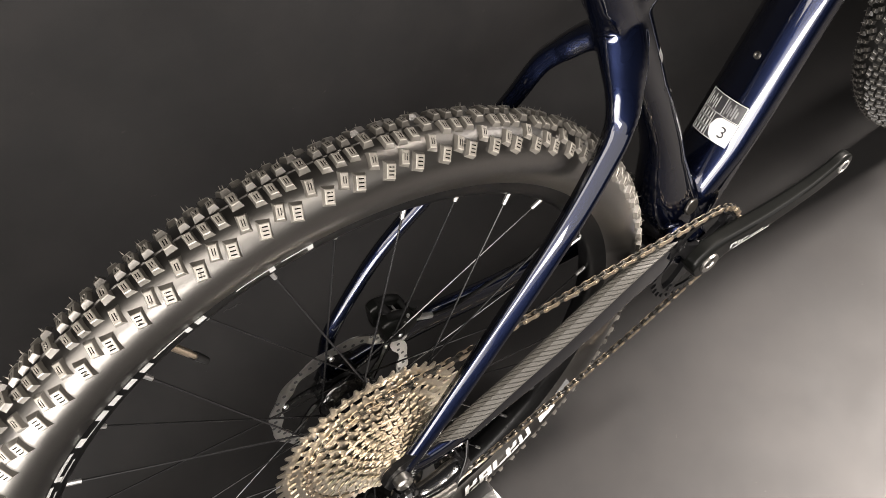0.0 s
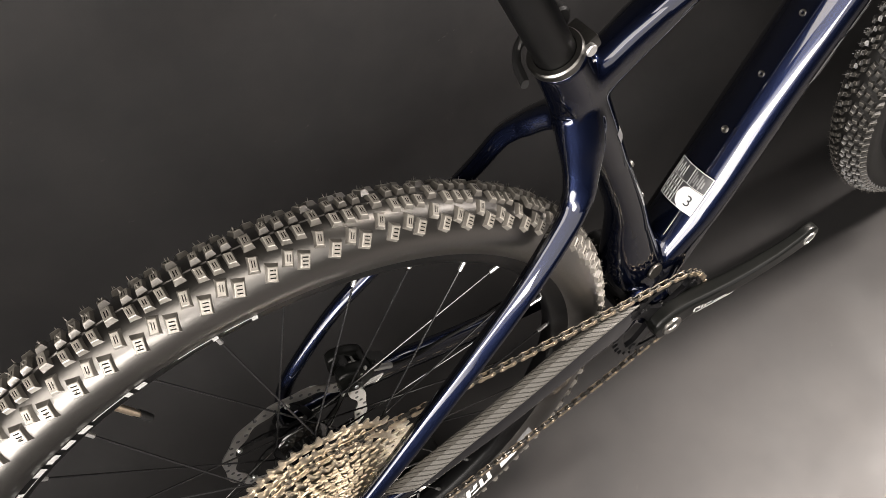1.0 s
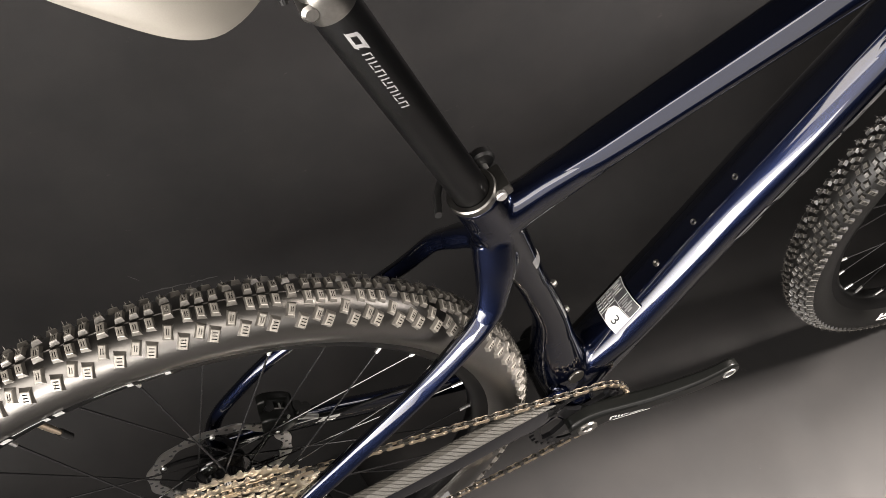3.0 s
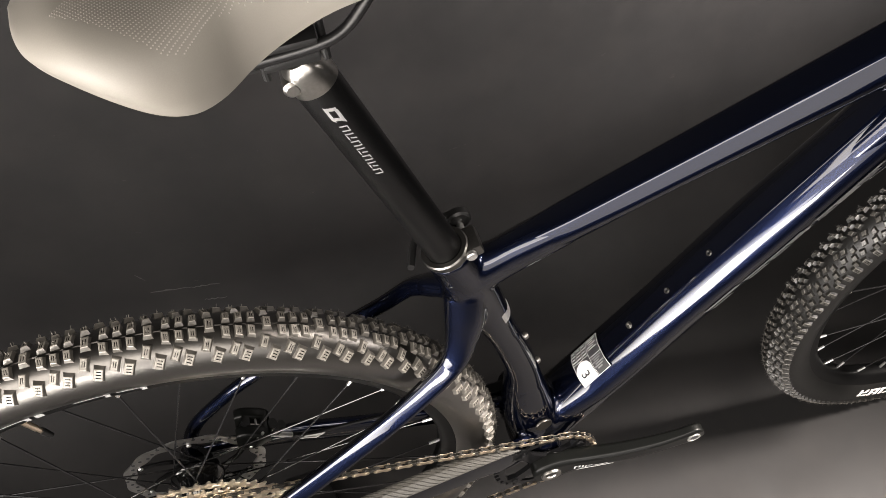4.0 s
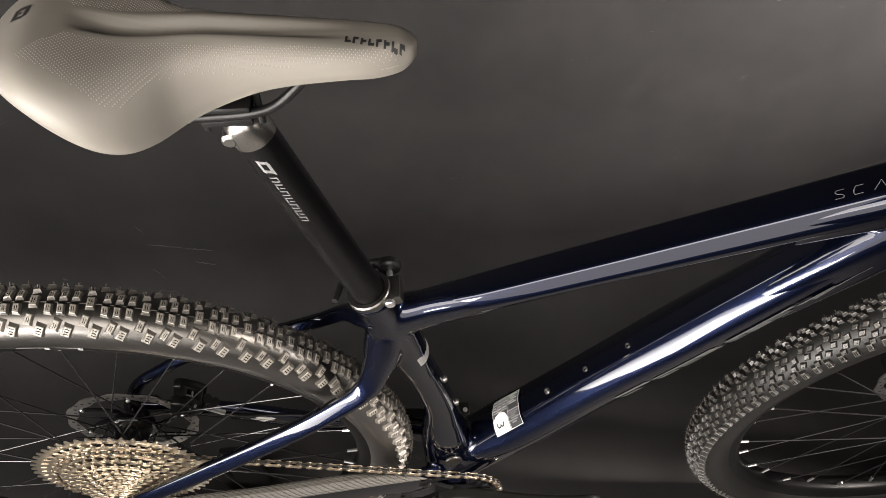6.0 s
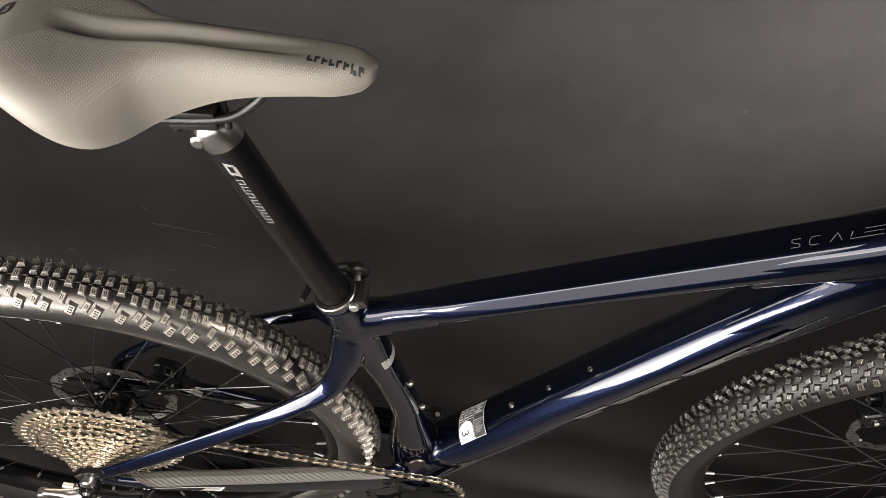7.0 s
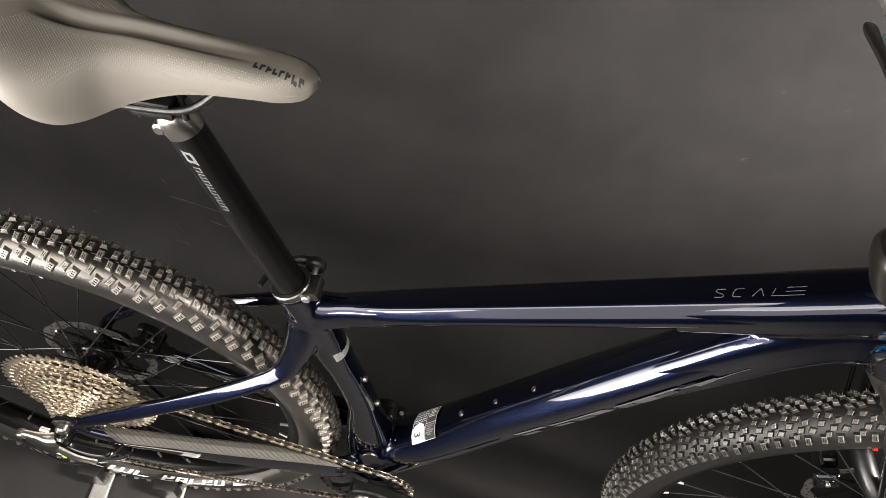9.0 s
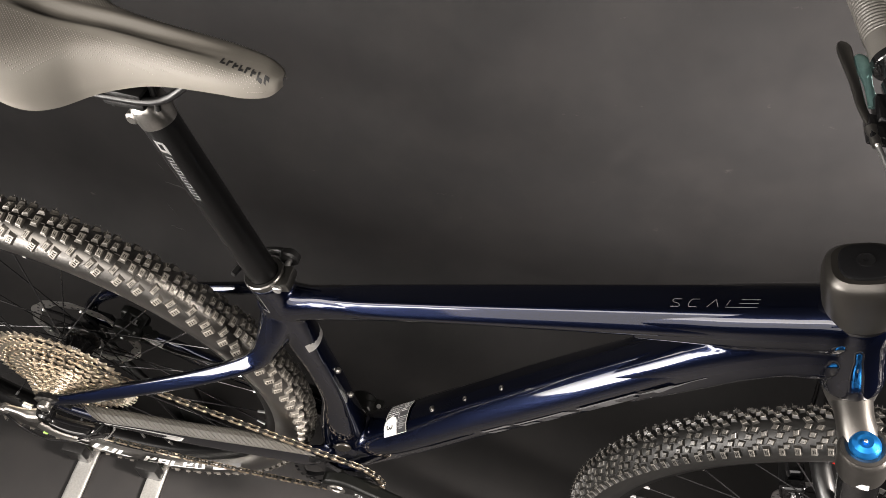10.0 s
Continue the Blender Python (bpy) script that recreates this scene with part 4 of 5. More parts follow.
# valve
vd = Vector((*polar(1, 102.3), 0))
vdir = Vector((vd.x, 0, vd.y))
part("valve", merge(rod(RM @ (vdir * 0.289), RM @ (vdir * 0.268), 0.003, ring=12), rod(RM @ (vdir * 0.2685), RM @ (vdir * 0.262), 0.0024, ring=12)), CHAINMETAL, rear, "bright nickel valve stem")
part("valve_cap", rod(RM @ (vdir * 0.2625), RM @ (vdir * 0.249), 0.0036, 0.0030, 12), PLASTIC, rear, "black plastic valve cap")
# rear hub
part("hub", moved(revolve([(0.0085, 0.062), (0.0105, 0.050), (0.0170, 0.040), (0.0170, 0.036), (0.0318, 0.0365), (0.0325, 0.0335), (0.0310, 0.0305), (0.0225, 0.0250), (0.0195, 0.010), (0.0200, -0.004),
                           (0.0235, -0.0120), (0.0300, -0.0180), (0.0305, -0.0205), (0.0250, -0.0222), (0.0150, -0.0230), (0.0150, -0.058), (0.0085, -0.062)], "y", 48), RM), GLOSSBLACK, rear, "gloss black hub shell")
for i, (d0, d1) in enumerate(((62, 69), (71, 77), (79, 86), (88, 94), (96, 102), (104, 110), (112, 118))):
    y0, y1 = 0.003, 0.0085
    q = [RM @ Vector((polar(0.0203, d)[0], y, polar(0.0203, d)[1])) for d in (d0, d1) for y in (y0, y1)]
    part("print", (q, [(0, 1, 3, 2)]), WHITE, rear, "white printed bar")
# prints on the rear tyre
def rim_mark(th0, th1, r0=0.3072, r1=0.3122):
    part("print", moved(revolve([(r0, -0.0176), (r1, -0.0182)], "y", 8, arc=(th0, th1)), RM), PALEPRINT, rear, "white printed rim mark")


for th0, th1 in ((79.0, 83.5), (84.5, 90.0), (97.0, 102.8)):
    rim_mark(th0, th1, 0.3106, 0.3124)
    rim_mark(th0, th0 + 0.8)
for th0, th1 in ((94.8, 96.2), (103.5, 105.2), (106.4, 108.2), (109.3, 111.1), (112.0, 113.8), (117.0, 118.7)):
    rim_mark(th0, th1)
rim_mark(113.8, 117.0, 0.3072, 0.3084)
for th0 in (119.8, 126.2, 132.6, 139.0, 145.4, 151.8, 158.2):
    rim_mark(th0, th0 + 5.2, 0.3098, 0.3124)
    rim_mark(th0 + 1.0, th0 + 5.6, 0.3060, 0.3074)
    rim_mark(th0 + 4.4, th0 + 5.4)


def letter_bars(centre, th, letters, step, phi0, phi1, mat, parent, a=0.0275, r0=0.3372):
    """A row of slanted print bars that stands for lettering on a tyre's side."""
    kinds = (((0, .28, 0, 1), (.28, .8, 0, .24), (.28, .8, .5, .7), (.58, .86, .5, 1)), ((0, .28, 0, 1), (.58, .86, 0, 1), (.2, .7, .76, 1), (.2, .7, .3, .5)), ((0, .28, 0, 1), (.28, .86, 0, .24), (.28, .86, .76, 1)),
             ((.3, .6, 0, 1),), ((0, .26, 0, 1), (.6, .86, 0, 1), (.2, .7, .0, .26)), ((0, .28, 0, 1), (.28, .86, .0, .25)))
    for i, k in enumerate(letters):
        if k < 0:
            continue
        t0 = th + i * step
        for u0, u1, v0, v1 in kinds[k]:
            part("print", moved(patch(r0, a, t0 + step * u0, t0 + step * u1, phi0 + (phi1 - phi0) * v0, phi0 + (phi1 - phi0) * v1, step * 0.3), centre), mat, parent)


letter_bars(RM, 244, (0, 1, 2, 3, 4, 5, -1, 0, 1, 5, 0, 4), 4.6, -103, -128, WHITE, rear)
part("print", moved(patch(0.3372, 0.0275, 302, 308, -103, -128, 1.5), RM), WHITE, rear, "white printed block")
part("print", moved(patch(0.3372, 0.0275, 309.5, 315, -103, -128, 1.5), RM), GREYPRINT, rear, "grey printed block")
letter_bars(FM, 242, (0, 1, 2, 3, 4, 2, -1, 0, 1, 5), 4.3, -103, -126, WHITE, front)

# ---- cassette, chain and derailleur ----
TEETH = (51, 45, 39, 33, 28, 24, 21, 18, 16, 14, 12, 10)


def pitch_radius(n):
    return 0.0127 / (2 * math.sin(math.pi / n))


def gear_outline(n, base, tall=0.0052, c=(0, 0), turn=0.0):
    out = []
    for i in range(n):
        for f, h in ((0.0, -0.0018), (0.22, -0.0015), (0.40, tall), (0.58, tall), (0.78, -0.0015)):
            out.append(polar(base + h, turn + 360 * (i + f) / n, c))
    return out


cassette = part("cassette", moved(revolve([(0.0120, -0.019), (0.0185, -0.0195), (0.0185, -0.063), (0.0150, -0.0645), (0.0120, -0.0645)], "y", 40, closed=True), RM), GREYALLOY, bicycle, "champagne nickel twelve-speed cassette")
for i, n in enumerate(TEETH):
    y, r = -0.0235 - i * 0.00355, pitch_radius(n)
    inner_r = max(r - (0.0105 if n > 30 else 0.0085), 0.0125)
    out = gear_outline(n, r, turn=i * 2.3)
    inn = [polar(inner_r - 0.0006 * math.cos(6 * math.radians(360 * k / len(out))), 360 * k / len(out)) for k in range(len(out))]
    pieces = [ringplate(out, inn, y - 0.0009, y + 0.0009)]
    if n > 30:
        for k in range(7):
            t = k * 360 / 7 + i * 17
            w = 9 if n > 40 else 11
            pieces.append(plate([polar(inner_r + 0.0008, t - w / 2), polar(inner_r + 0.0008, t + w / 2), polar(0.018, t + 34), polar(0.018, t + 12)], y - 0.0009, y + 0.0009))
        # ramps pressed into the face
        for k in range(n // 4):
            t = k * 4 * 360 / n + 3
            pieces.append(plate([polar(r - 0.0035, t), polar(r - 0.0035, t + 4), polar(r - 0.0075, t + 5.5), polar(r - 0.0075, t + 1.5)], y - 0.0014, y - 0.0008))
    else:
        pieces.append(ringplate([polar(r - 0.0045, k * 10) for k in range(36)], [polar(r - 0.0075, k * 10) for k in range(36)], y - 0.0019, y - 0.0008))
    part("sprocket", moved(merge(*pieces), RM), GOLD, cassette, "champagne nickel sprocket", limit=20)
part("lock_ring", moved(revolve([(0.0125, -0.0645), (0.0165, -0.0645), (0.0165, -0.0670), (0.0125, -0.0670)], "y", 32, closed=True), RM), BLACK, cassette, "black lock ring")

CHY, RINGY = -0.0306, -0.0500
TENS, GUIDE = (-0.012, 0.160), (0.032, 0.252)
circles = [(RA, pitch_radius(39), CHY), (BB, pitch_radius(32), RINGY), (TENS, 0.024, CHY - 0.002), (GUIDE, -0.024, CHY - 0.001)]
way = []
for i in range(4):
    (c0, r0, y0), (c1, r1, y1) = circles[i], circles[(i + 1) % 4]
    dx, dz = c1[0] - c0[0], c1[1] - c0[1]
    beta = math.atan2(dz, dx) + math.acos((r0 - r1) / math.hypot(dx, dz))
    n = (math.cos(beta), math.sin(beta))
    way.append(((c0[0] + n[0] * r0, c0[1] + n[1] * r0), (c1[0] + n[0] * r1, c1[1] + n[1] * r1), y0, y1))
line = []
for i in range(4):
    a, b, y0, y1 = way[i]
    for k in range(80):
        f = k / 80
        sag = 0.013 * 4 * f * (1 - f) if i == 1 else 0.0
        line.append((a[0] + (b[0] - a[0]) * f, y0 + (y1 - y0) * f, a[1] + (b[1] - a[1]) * f - sag))
    c, r, y = circles[(i + 1) % 4]
    nxt = way[(i + 1) % 4][0]
    t0, t1 = math.atan2(b[1] - c[1], b[0] - c[0]), math.atan2(nxt[1] - c[1], nxt[0] - c[0])
    if r > 0:
        while t1 > t0:
            t1 -= 2 * math.pi
    else:
        while t1 < t0:
            t1 += 2 * math.pi
    for k in range(60):
        t = t0 + (t1 - t0) * k / 60
        line.append((c[0] + abs(r) * math.cos(t), y, c[1] + abs(r) * math.sin(t)))
line = np.array(line + [line[0]])
dist = np.r_[0, np.cumsum(np.linalg.norm(np.diff(line, axis=0), axis=1))]
LINKS = 2 * round(dist[-1] / 0.0127 / 2)
pins = [Vector([np.interp(k * dist[-1] / LINKS, dist, line[:, j]) for j in range(3)]) for k in range(LINKS + 1)]
chain = part("chain", disc(0.0018, CHY - 0.0035, CHY + 0.0035, "y", 8, (pins[0].x, 0, pins[0].z), 0.0003), CHAINMETAL, bicycle, "champagne nickel roller chain")


def link_plate(y0, y1, r, waist):
    out = []
    p = 0.0127
    for t in (90, 135, 180, 225, 270):
        out.append((r * math.cos(radians(t)), r * math.sin(radians(t))))
    out.append((p / 2, -waist))
    for t in (270, 315, 0, 45, 90):
        out.append((p + r * math.cos(radians(t)), r * math.sin(radians(t))))
    out.append((p / 2, waist))
    return plate(out, y0, y1)


inner_link = mesh_of("chain_link", merge(link_plate(0.0012, 0.0020, 0.0040, 0.0027), link_plate(-0.0020, -0.0012, 0.0040, 0.0027),
                                         *(disc(0.0038, -0.0011, 0.0011, "y", 10, (x, 0, 0), 0.0003) for x in (0, 0.0127))), CHAINDARK)
outer_link = mesh_of("chain_link", merge(link_plate(0.0022, 0.0030, 0.0041, 0.0025), link_plate(-0.0030, -0.0022, 0.0041, 0.0025),
                                         *(disc(0.0018, -0.0034, 0.0034, "y", 10, (x, 0, 0), 0.0003) for x in (0, 0.0127))), CHAINMETAL)
for k in range(LINKS):
    d = (pins[k + 1] - pins[k]).normalized()
    y = (Vector((0, 1, 0)) - d * d.y).normalized()
    m = Matrix((d, y, d.cross(y))).transposed().to_4x4()
    placed("chain_link", inner_link if k % 2 else outer_link, Matrix.Translation(pins[k]) @ m, chain)

derailleur = part("rear_derailleur", merge(
    loft([(-0.004, -0.076, 0.352, 0.008, 0.011, 2.6), (-0.012, -0.080, 0.338, 0.010, 0.012, 3), (0.000, -0.083, 0.324, 0.011, 0.013, 3.2), (0.025, -0.082, 0.312, 0.012, 0.014, 3.4),
          (0.047, -0.076, 0.300, 0.012, 0.016, 3.2), (0.050, -0.062, 0.282, 0.011, 0.015, 2.8), (0.040, -0.050, 0.262, 0.009, 0.012, 2.6)], 44, 20, side=(0, 1, 0)),
    disc(0.015, -0.080, -0.060, "y", 28, (0.050, 0, 0.300), 0.003), disc(0.0125, -0.090, -0.070, "y", 28, (-0.006, 0, 0.345), 0.003)), GLOSSBLACK, bicycle, "black and grey rear derailleur")
part("outer_plate", merge(loft([(-0.012, -0.094, 0.336, 0.003, 0.010, 3.4), (0.010, -0.097, 0.322, 0.003, 0.0105, 3.4), (0.036, -0.094, 0.308, 0.003, 0.008, 3.4)], 16, 14)), GREYALLOY, derailleur, "polished grey outer plate")
part("cable_arm", merge(loft([(-0.010, -0.084, 0.345, 0.009, 0.009, 3), (-0.026, -0.086, 0.343, 0.009, 0.009, 3.2), (-0.040, -0.086, 0.345, 0.006, 0.007, 3), (-0.058, -0.086, 0.347, 0.005, 0.006, 2.6), (-0.066, -0.086, 0.346, 0.004, 0.005, 2.4)], 26, 18),
                        disc(0.0075, -0.092, -0.080, "y", 24, (-0.064, 0, 0.345), 0.002)), GREYALLOY, derailleur, "grey alloy cable arm")
for nm, (cx, cz) in (("guide_pulley", GUIDE), ("tension_pulley", TENS)):
    part(nm, ringplate(gear_outline(13, 0.024, 0.003, (cx, cz)), [polar(0.006, 360 * k / 65, (cx, cz)) for k in range(65)], CHY - 0.0035, CHY + 0.0005), PLASTIC, derailleur, "black toothed pulley", limit=20)
for y in (CHY - 0.0075, CHY + 0.0045):
    part("cage_plate", plate([(0.022, 0.266), (0.036, 0.270), (0.048, 0.258), (0.040, 0.215), (0.006, 0.150), (-0.006, 0.144), (-0.020, 0.147), (-0.026, 0.160), (-0.016, 0.176)], y - 0.001, y + 0.001), SATIN, derailleur, "black derailleur cage plate")
part("axle_lever", merge(disc(0.0095, -0.083, -0.071, "y", 28, (RA[0], 0, RA[1]), 0.002)), GREYALLOY, frame_part, "grey thru-axle head")
part("gear_cable", pipe([(0.075, -0.073, 0.338), (0.060, -0.084, 0.322), (0.030, -0.094, 0.303), (-0.010, -0.099, 0.294), (-0.045, -0.096, 0.306), (-0.064, -0.091, 0.328), (-0.069, -0.087, 0.343), (-0.060, -0.086, 0.350)], 0.0017, 60, 10), BLACK, derailleur, "black gear cable loop")
part("cable_end", rod((-0.064, -0.086, 0.338), (-0.078, -0.090, 0.300), 0.0008, ring=8), BLACK, derailleur, "thin cable end")
part("barrel_adjuster", rod((-0.034, -0.080, 0.362), (-0.022, -0.080, 0.358), 0.0040, ring=12), STEEL, derailleur, "silver barrel adjuster")
part("adjuster_screw", merge(rod((-0.010, -0.096, 0.318), (-0.004, -0.096, 0.315), 0.0032, ring=12)), material("green_mark", (0.25, 0.45, 0.08), 0.4), derailleur, "small green marked screw")

# chainring and cranks
CM = Matrix.Translation((BB[0], 0, BB[1]))
rr = pitch_radius(32)
crankset = part("crankset", moved(revolve([(0.0125, -0.046), (0.0190, -0.046), (0.0205, -0.052), (0.0200, -0.056), (0.0165, -0.062), (0.0125, -0.063)], "y", 40, closed=True), CM), CRANKBLACK, bicycle, "black alloy crankset")
pieces = [ringplate(gear_outline(32, rr, 0.0045), [polar(rr - 0.0095, 360 * k / 160) for k in range(160)], RINGY - 0.0014, RINGY + 0.0014)]
for k in range(4):
    t = 35 + 90 * k
    pieces.append(plate([polar(rr - 0.008, t - 13), polar(rr - 0.008, t + 13), polar(rr - 0.020, t + 9), polar(0.030, t + 18), polar(0.0205, t + 40), polar(0.0205, t - 40), polar(0.030, t - 18), polar(rr - 0.020, t - 9)], RINGY - 0.0035, RINGY + 0.0025))
    x, z = polar(rr - 0.0125, t)
    pieces.append(disc(0.0052, RINGY - 0.0050, RINGY + 0.004, "y", 18, (x, 0, z), 0.001))
part("chainring", moved(merge(*pieces), CM), BLACK, crankset, "black toothed chainring", limit=20)
PED = (0.5933, 0.3372)
cd = Vector((PED[0] - BB[0], 0, PED[1] - BB[1]))


ARM_HALF = [(0, 1), (0.40, 1), (0.58, 0.985), (0.66, 0.96), (0.95, 0.78), (0.985, 0.74), (1, 0.66), (1, -0.66), (0.985, -0.74), (0.95, -0.78), (0.66, -0.96), (0.58, -0.985), (0.40, -1), (0, -1)]


def arm(s, d, y0):
    """A crank arm with chamfered edges: wide round the axle, slim in the middle, round at the pedal."""
    base = Vector((BB[0], 0, BB[1]))
    rows = []
    for f, y, w, h in ((-0.118, 0.001, 0.0095, 0.0100), (-0.10, 0.001, 0.0102, 0.0165), (-0.06, 0.001, 0.0105, 0.0205), (0.0, 0.001, 0.0108, 0.0222), (0.06, 0.001, 0.0108, 0.0215), (0.16, 0.003, 0.0104, 0.0185),
                       (0.3, 0.0085, 0.0098, 0.0158), (0.5, 0.0165, 0.0088, 0.0138), (0.75, 0.0240, 0.0078, 0.0126), (0.92, 0.0275, 0.0068, 0.0138), (1.0, 0.0282, 0.0066, 0.0150), (1.05, 0.0282, 0.0064, 0.0125), (1.078, 0.0282, 0.0058, 0.0070)):
        p = base + d * f
        rows.append((p.x, s * (y0 + y), p.z, w, h, 2.9))
    return loft(rows, 70, 48, section=bevelled(ARM_HALF, 48), shares=((0, 2), (1, 1)))


part("crank_arm", arm(-1, cd, 0.0580), CRANKBLACK, crankset, "satin black crank arm")
part("crank_arm", arm(1, -cd, 0.0580), CRANKBLACK, crankset, "satin black crank arm")
part("arm_boss", moved(merge(disc(0.0225, 0.052, 0.080, "y", 36, (0, 0, 0), 0.004), block((0.020, 0.022, 0.020), (0.024, 0.066, 0.0), soft=0.004)), CM), CRANKBLACK, crankset, "black clamp boss")
part("pinch_bolt", moved(rod((0.027, 0.064, 0.008), (0.027, 0.064, 0.012), 0.0034, ring=16), CM), STEEL, crankset, "small steel pinch bolt")
part("axle_cap", moved(revolve([(0.0072, -0.0640), (0.0078, -0.0706), (0.0086, -0.0716), (0.0112, -0.0722), (0.0128, -0.0722), (0.0136, -0.0700), (0.0136, -0.0660)], "y", 36), CM), GREYALLOY, crankset, "silver axle cap ring")
part("pedal_insert", moved(revolve([(0.0062, -0.0800), (0.0062, -0.0938), (0.0086, -0.0938), (0.0086, -0.0910)], "y", 28), Matrix.Translation((PED[0], 0, PED[1]))), ALLOY, crankset, "silver pedal thread insert")
# The arm is solid: a black disc paints the shade of the threaded hole.
part("pedal_hole_disc", disc(0.0061, -0.0935, -0.0930, "y", 24, (PED[0], 0, PED[1]), 0.0001), LABELBLACK, crankset, "black disc for the shade in the pedal thread hole")
cu, cn = cd.normalized(), Vector((-cd.z, 0, cd.x)).normalized()
for u0, u1, v0, v1 in ((0.030, 0.032, -0.004, 0.004), (0.032, 0.038, 0.0022, 0.0042), (0.036, 0.038, -0.001, 0.004), (0.040, 0.042, -0.004, 0.003), (0.044, 0.046, -0.004, 0.001), (0.047, 0.053, -0.001, 0.0005),
                       (0.034, 0.080, -0.0072, -0.0058), (0.055, 0.072, -0.0035, -0.0022)):
    q = [Vector((BB[0], 0, BB[1])) + cu * (u + 0.3 * v) + cn * v + Vector((0, -0.0580 - 0.0114 - 0.0150 * min(max((u - 0.012) / 0.075, 0), 1), 0)) for u, v in ((u0, v0), (u1, v0), (u1, v1), (u0, v1))]
    part("print", (q, [(0, 1, 2, 3)]), WHITE, crankset, "white printed bar")


# ---- brakes ----
def rotor(name, centre, y, r, parent_thing, turn=0.0):
    m = Matrix.Translation((centre[0], 0, centre[1]))
    n = 144
    wave = lambda k: 0.0014 * math.cos(12 * 2 * math.pi * k / n)
    out = [polar(r + wave(k), 360 * k / n) for k in range(n)]
    inn = [polar(r - 0.0130 + 1.5 * wave(k + 4), 360 * k / n) for k in range(n)]
    ob = part(name, moved(ringplate(out, inn, y - 0.0009, y + 0.0009), m), ROTORSTEEL, parent_thing, "drilled steel brake rotor", limit=20)
    # Black discs on the uncut ring paint the darkness of the drilled holes.
    hole = mesh_of("rotor_hole_disc", ringplate([polar(0.0021, 30 * k) for k in range(12)], [polar(0.0001, 30 * k) for k in range(12)], -0.00105, 0.00105), LABELBLACK)
    for k in range(48):
        rad = r - (0.0032, 0.0066, 0.0096, 0.0060)[k % 4]
        x, z = polar(rad, k * 7.5 + turn, centre)
        placed("rotor_hole_disc", hole, Matrix.Translation((x, y, z)), ob)
    for k in range(6):
        t = turn + 60 * k
        arm_ = [polar(r - 0.0125, t + 2), polar(r - 0.0125, t + 9), polar(0.052, t - 4), polar(0.032, t - 24), polar(0.022, t - 34), polar(0.022, t - 50), polar(0.036, t - 34), polar(0.050, t - 16)]
        part("rotor_arm", moved(plate(arm_, y - 0.0010, y + 0.0010), m), BLACK, ob, "black rotor spider arm")
        b = moved(disc(0.003, y - 0.003, y + 0.003, "y", 12, (polar(r - 0.0145, t + 5)[0], 0, polar(r - 0.0145, t + 5)[1])), m)
        part("rivet", b, STEEL, ob)
    part("rotor_carrier", moved(revolve([(0.0175, y - 0.002), (0.0265, y - 0.002), (0.0265, y + 0.003), (0.0175, y + 0.004)], "y", 36, closed=True), m), BLACK, ob, "black rotor carrier")
    return ob


rotor("rear_rotor", RA, 0.0435, 0.0825, bicycle, 14)
rotor("front_rotor", FA, 0.0520, 0.0895, bicycle, 40)
cal = Matrix.Translation((0.0835, 0.0465, 0.4265)) @ Matrix.Rotation(radians(38), 4, "Y") @ Matrix.Diagonal((0.82, 0.95, 0.82, 1))
caliper = part("rear_caliper", moved(merge(
    loft([(-0.022, -0.0125, -0.002, 0.0070, 0.0150, 5), (-0.017, -0.0125, 0, 0.0082, 0.0205, 5), (0.012, -0.0125, 0, 0.0082, 0.0205, 5), (0.020, -0.0125, -0.003, 0.0070, 0.0130, 5)], 18, 32),
    loft([(-0.022, 0.012, -0.002, 0.0065, 0.0150, 5), (-0.017, 0.012, 0, 0.0078, 0.0205, 5), (0.012, 0.012, 0, 0.0078, 0.0205, 5), (0.020, 0.012, -0.003, 0.0065, 0.0130, 5)], 18, 32),
    block((0.012, 0.034, 0.010), (-0.015, 0, 0.0155), soft=0.002), block((0.010, 0.034, 0.010), (0.012, 0, 0.0155), soft=0.002),
    block((0.024, 0.016, 0.012), (0.028, -0.003, 0.006), soft=0.003), disc(0.0095, -0.0225, -0.018, "y", 32, (-0.004, 0, -0.003), 0.0015),
    rod((0.024, -0.003, 0.004), (0.024, -0.003, 0.022), 0.0072, ring=20), rod((0.040, -0.002, 0.002), (0.040, -0.002, 0.016), 0.0066, ring=20)), cal), CRANKBLACK, bicycle, "black hydraulic brake caliper")
part("piston_cap", moved(revolve([(1e-5, -0.0250), (0.0030, -0.0250), (0.0034, -0.0240), (0.0080, -0.0240), (0.0090, -0.0232)], "y", 28, (-0.003, 0, -0.001)), cal), BLACK, caliper, "black piston cap")
part("brake_pad", moved(block((0.024, 0.0035, 0.020), (-0.002, -0.003, 0.006), soft=0.001), cal), GREYALLOY, caliper, "thin metal pad plate")
part("pad_pin", moved(rod((0.001, -0.021, 0.0155), (0.001, 0.020, 0.0155), 0.0016, ring=10), cal), STEEL, caliper, "steel pad pin")
part("caliper_bolt", moved(disc(0.0030, -0.0262, -0.0245, "y", 16, (-0.003, 0, -0.001)), cal), STEEL, caliper, "small steel bolt")
part("caliper_bolt", moved(merge(rod((0.030, -0.006, 0.008), (0.030, -0.006, 0.018), 0.0042, ring=16), rod((0.030, -0.006, 0.016), (0.030, -0.006, 0.0185), 0.0058, ring=18)), cal), BLACK, caliper, "black mount bolt")
part("caliper_bolt", moved(merge(rod((-0.018, -0.004, 0.012), (-0.018, -0.004, 0.021), 0.0045, ring=16), rod((-0.018, -0.004, 0.019), (-0.018, -0.004, 0.0215), 0.0030, ring=12)), cal), BLACK, caliper, "black banjo bolt")
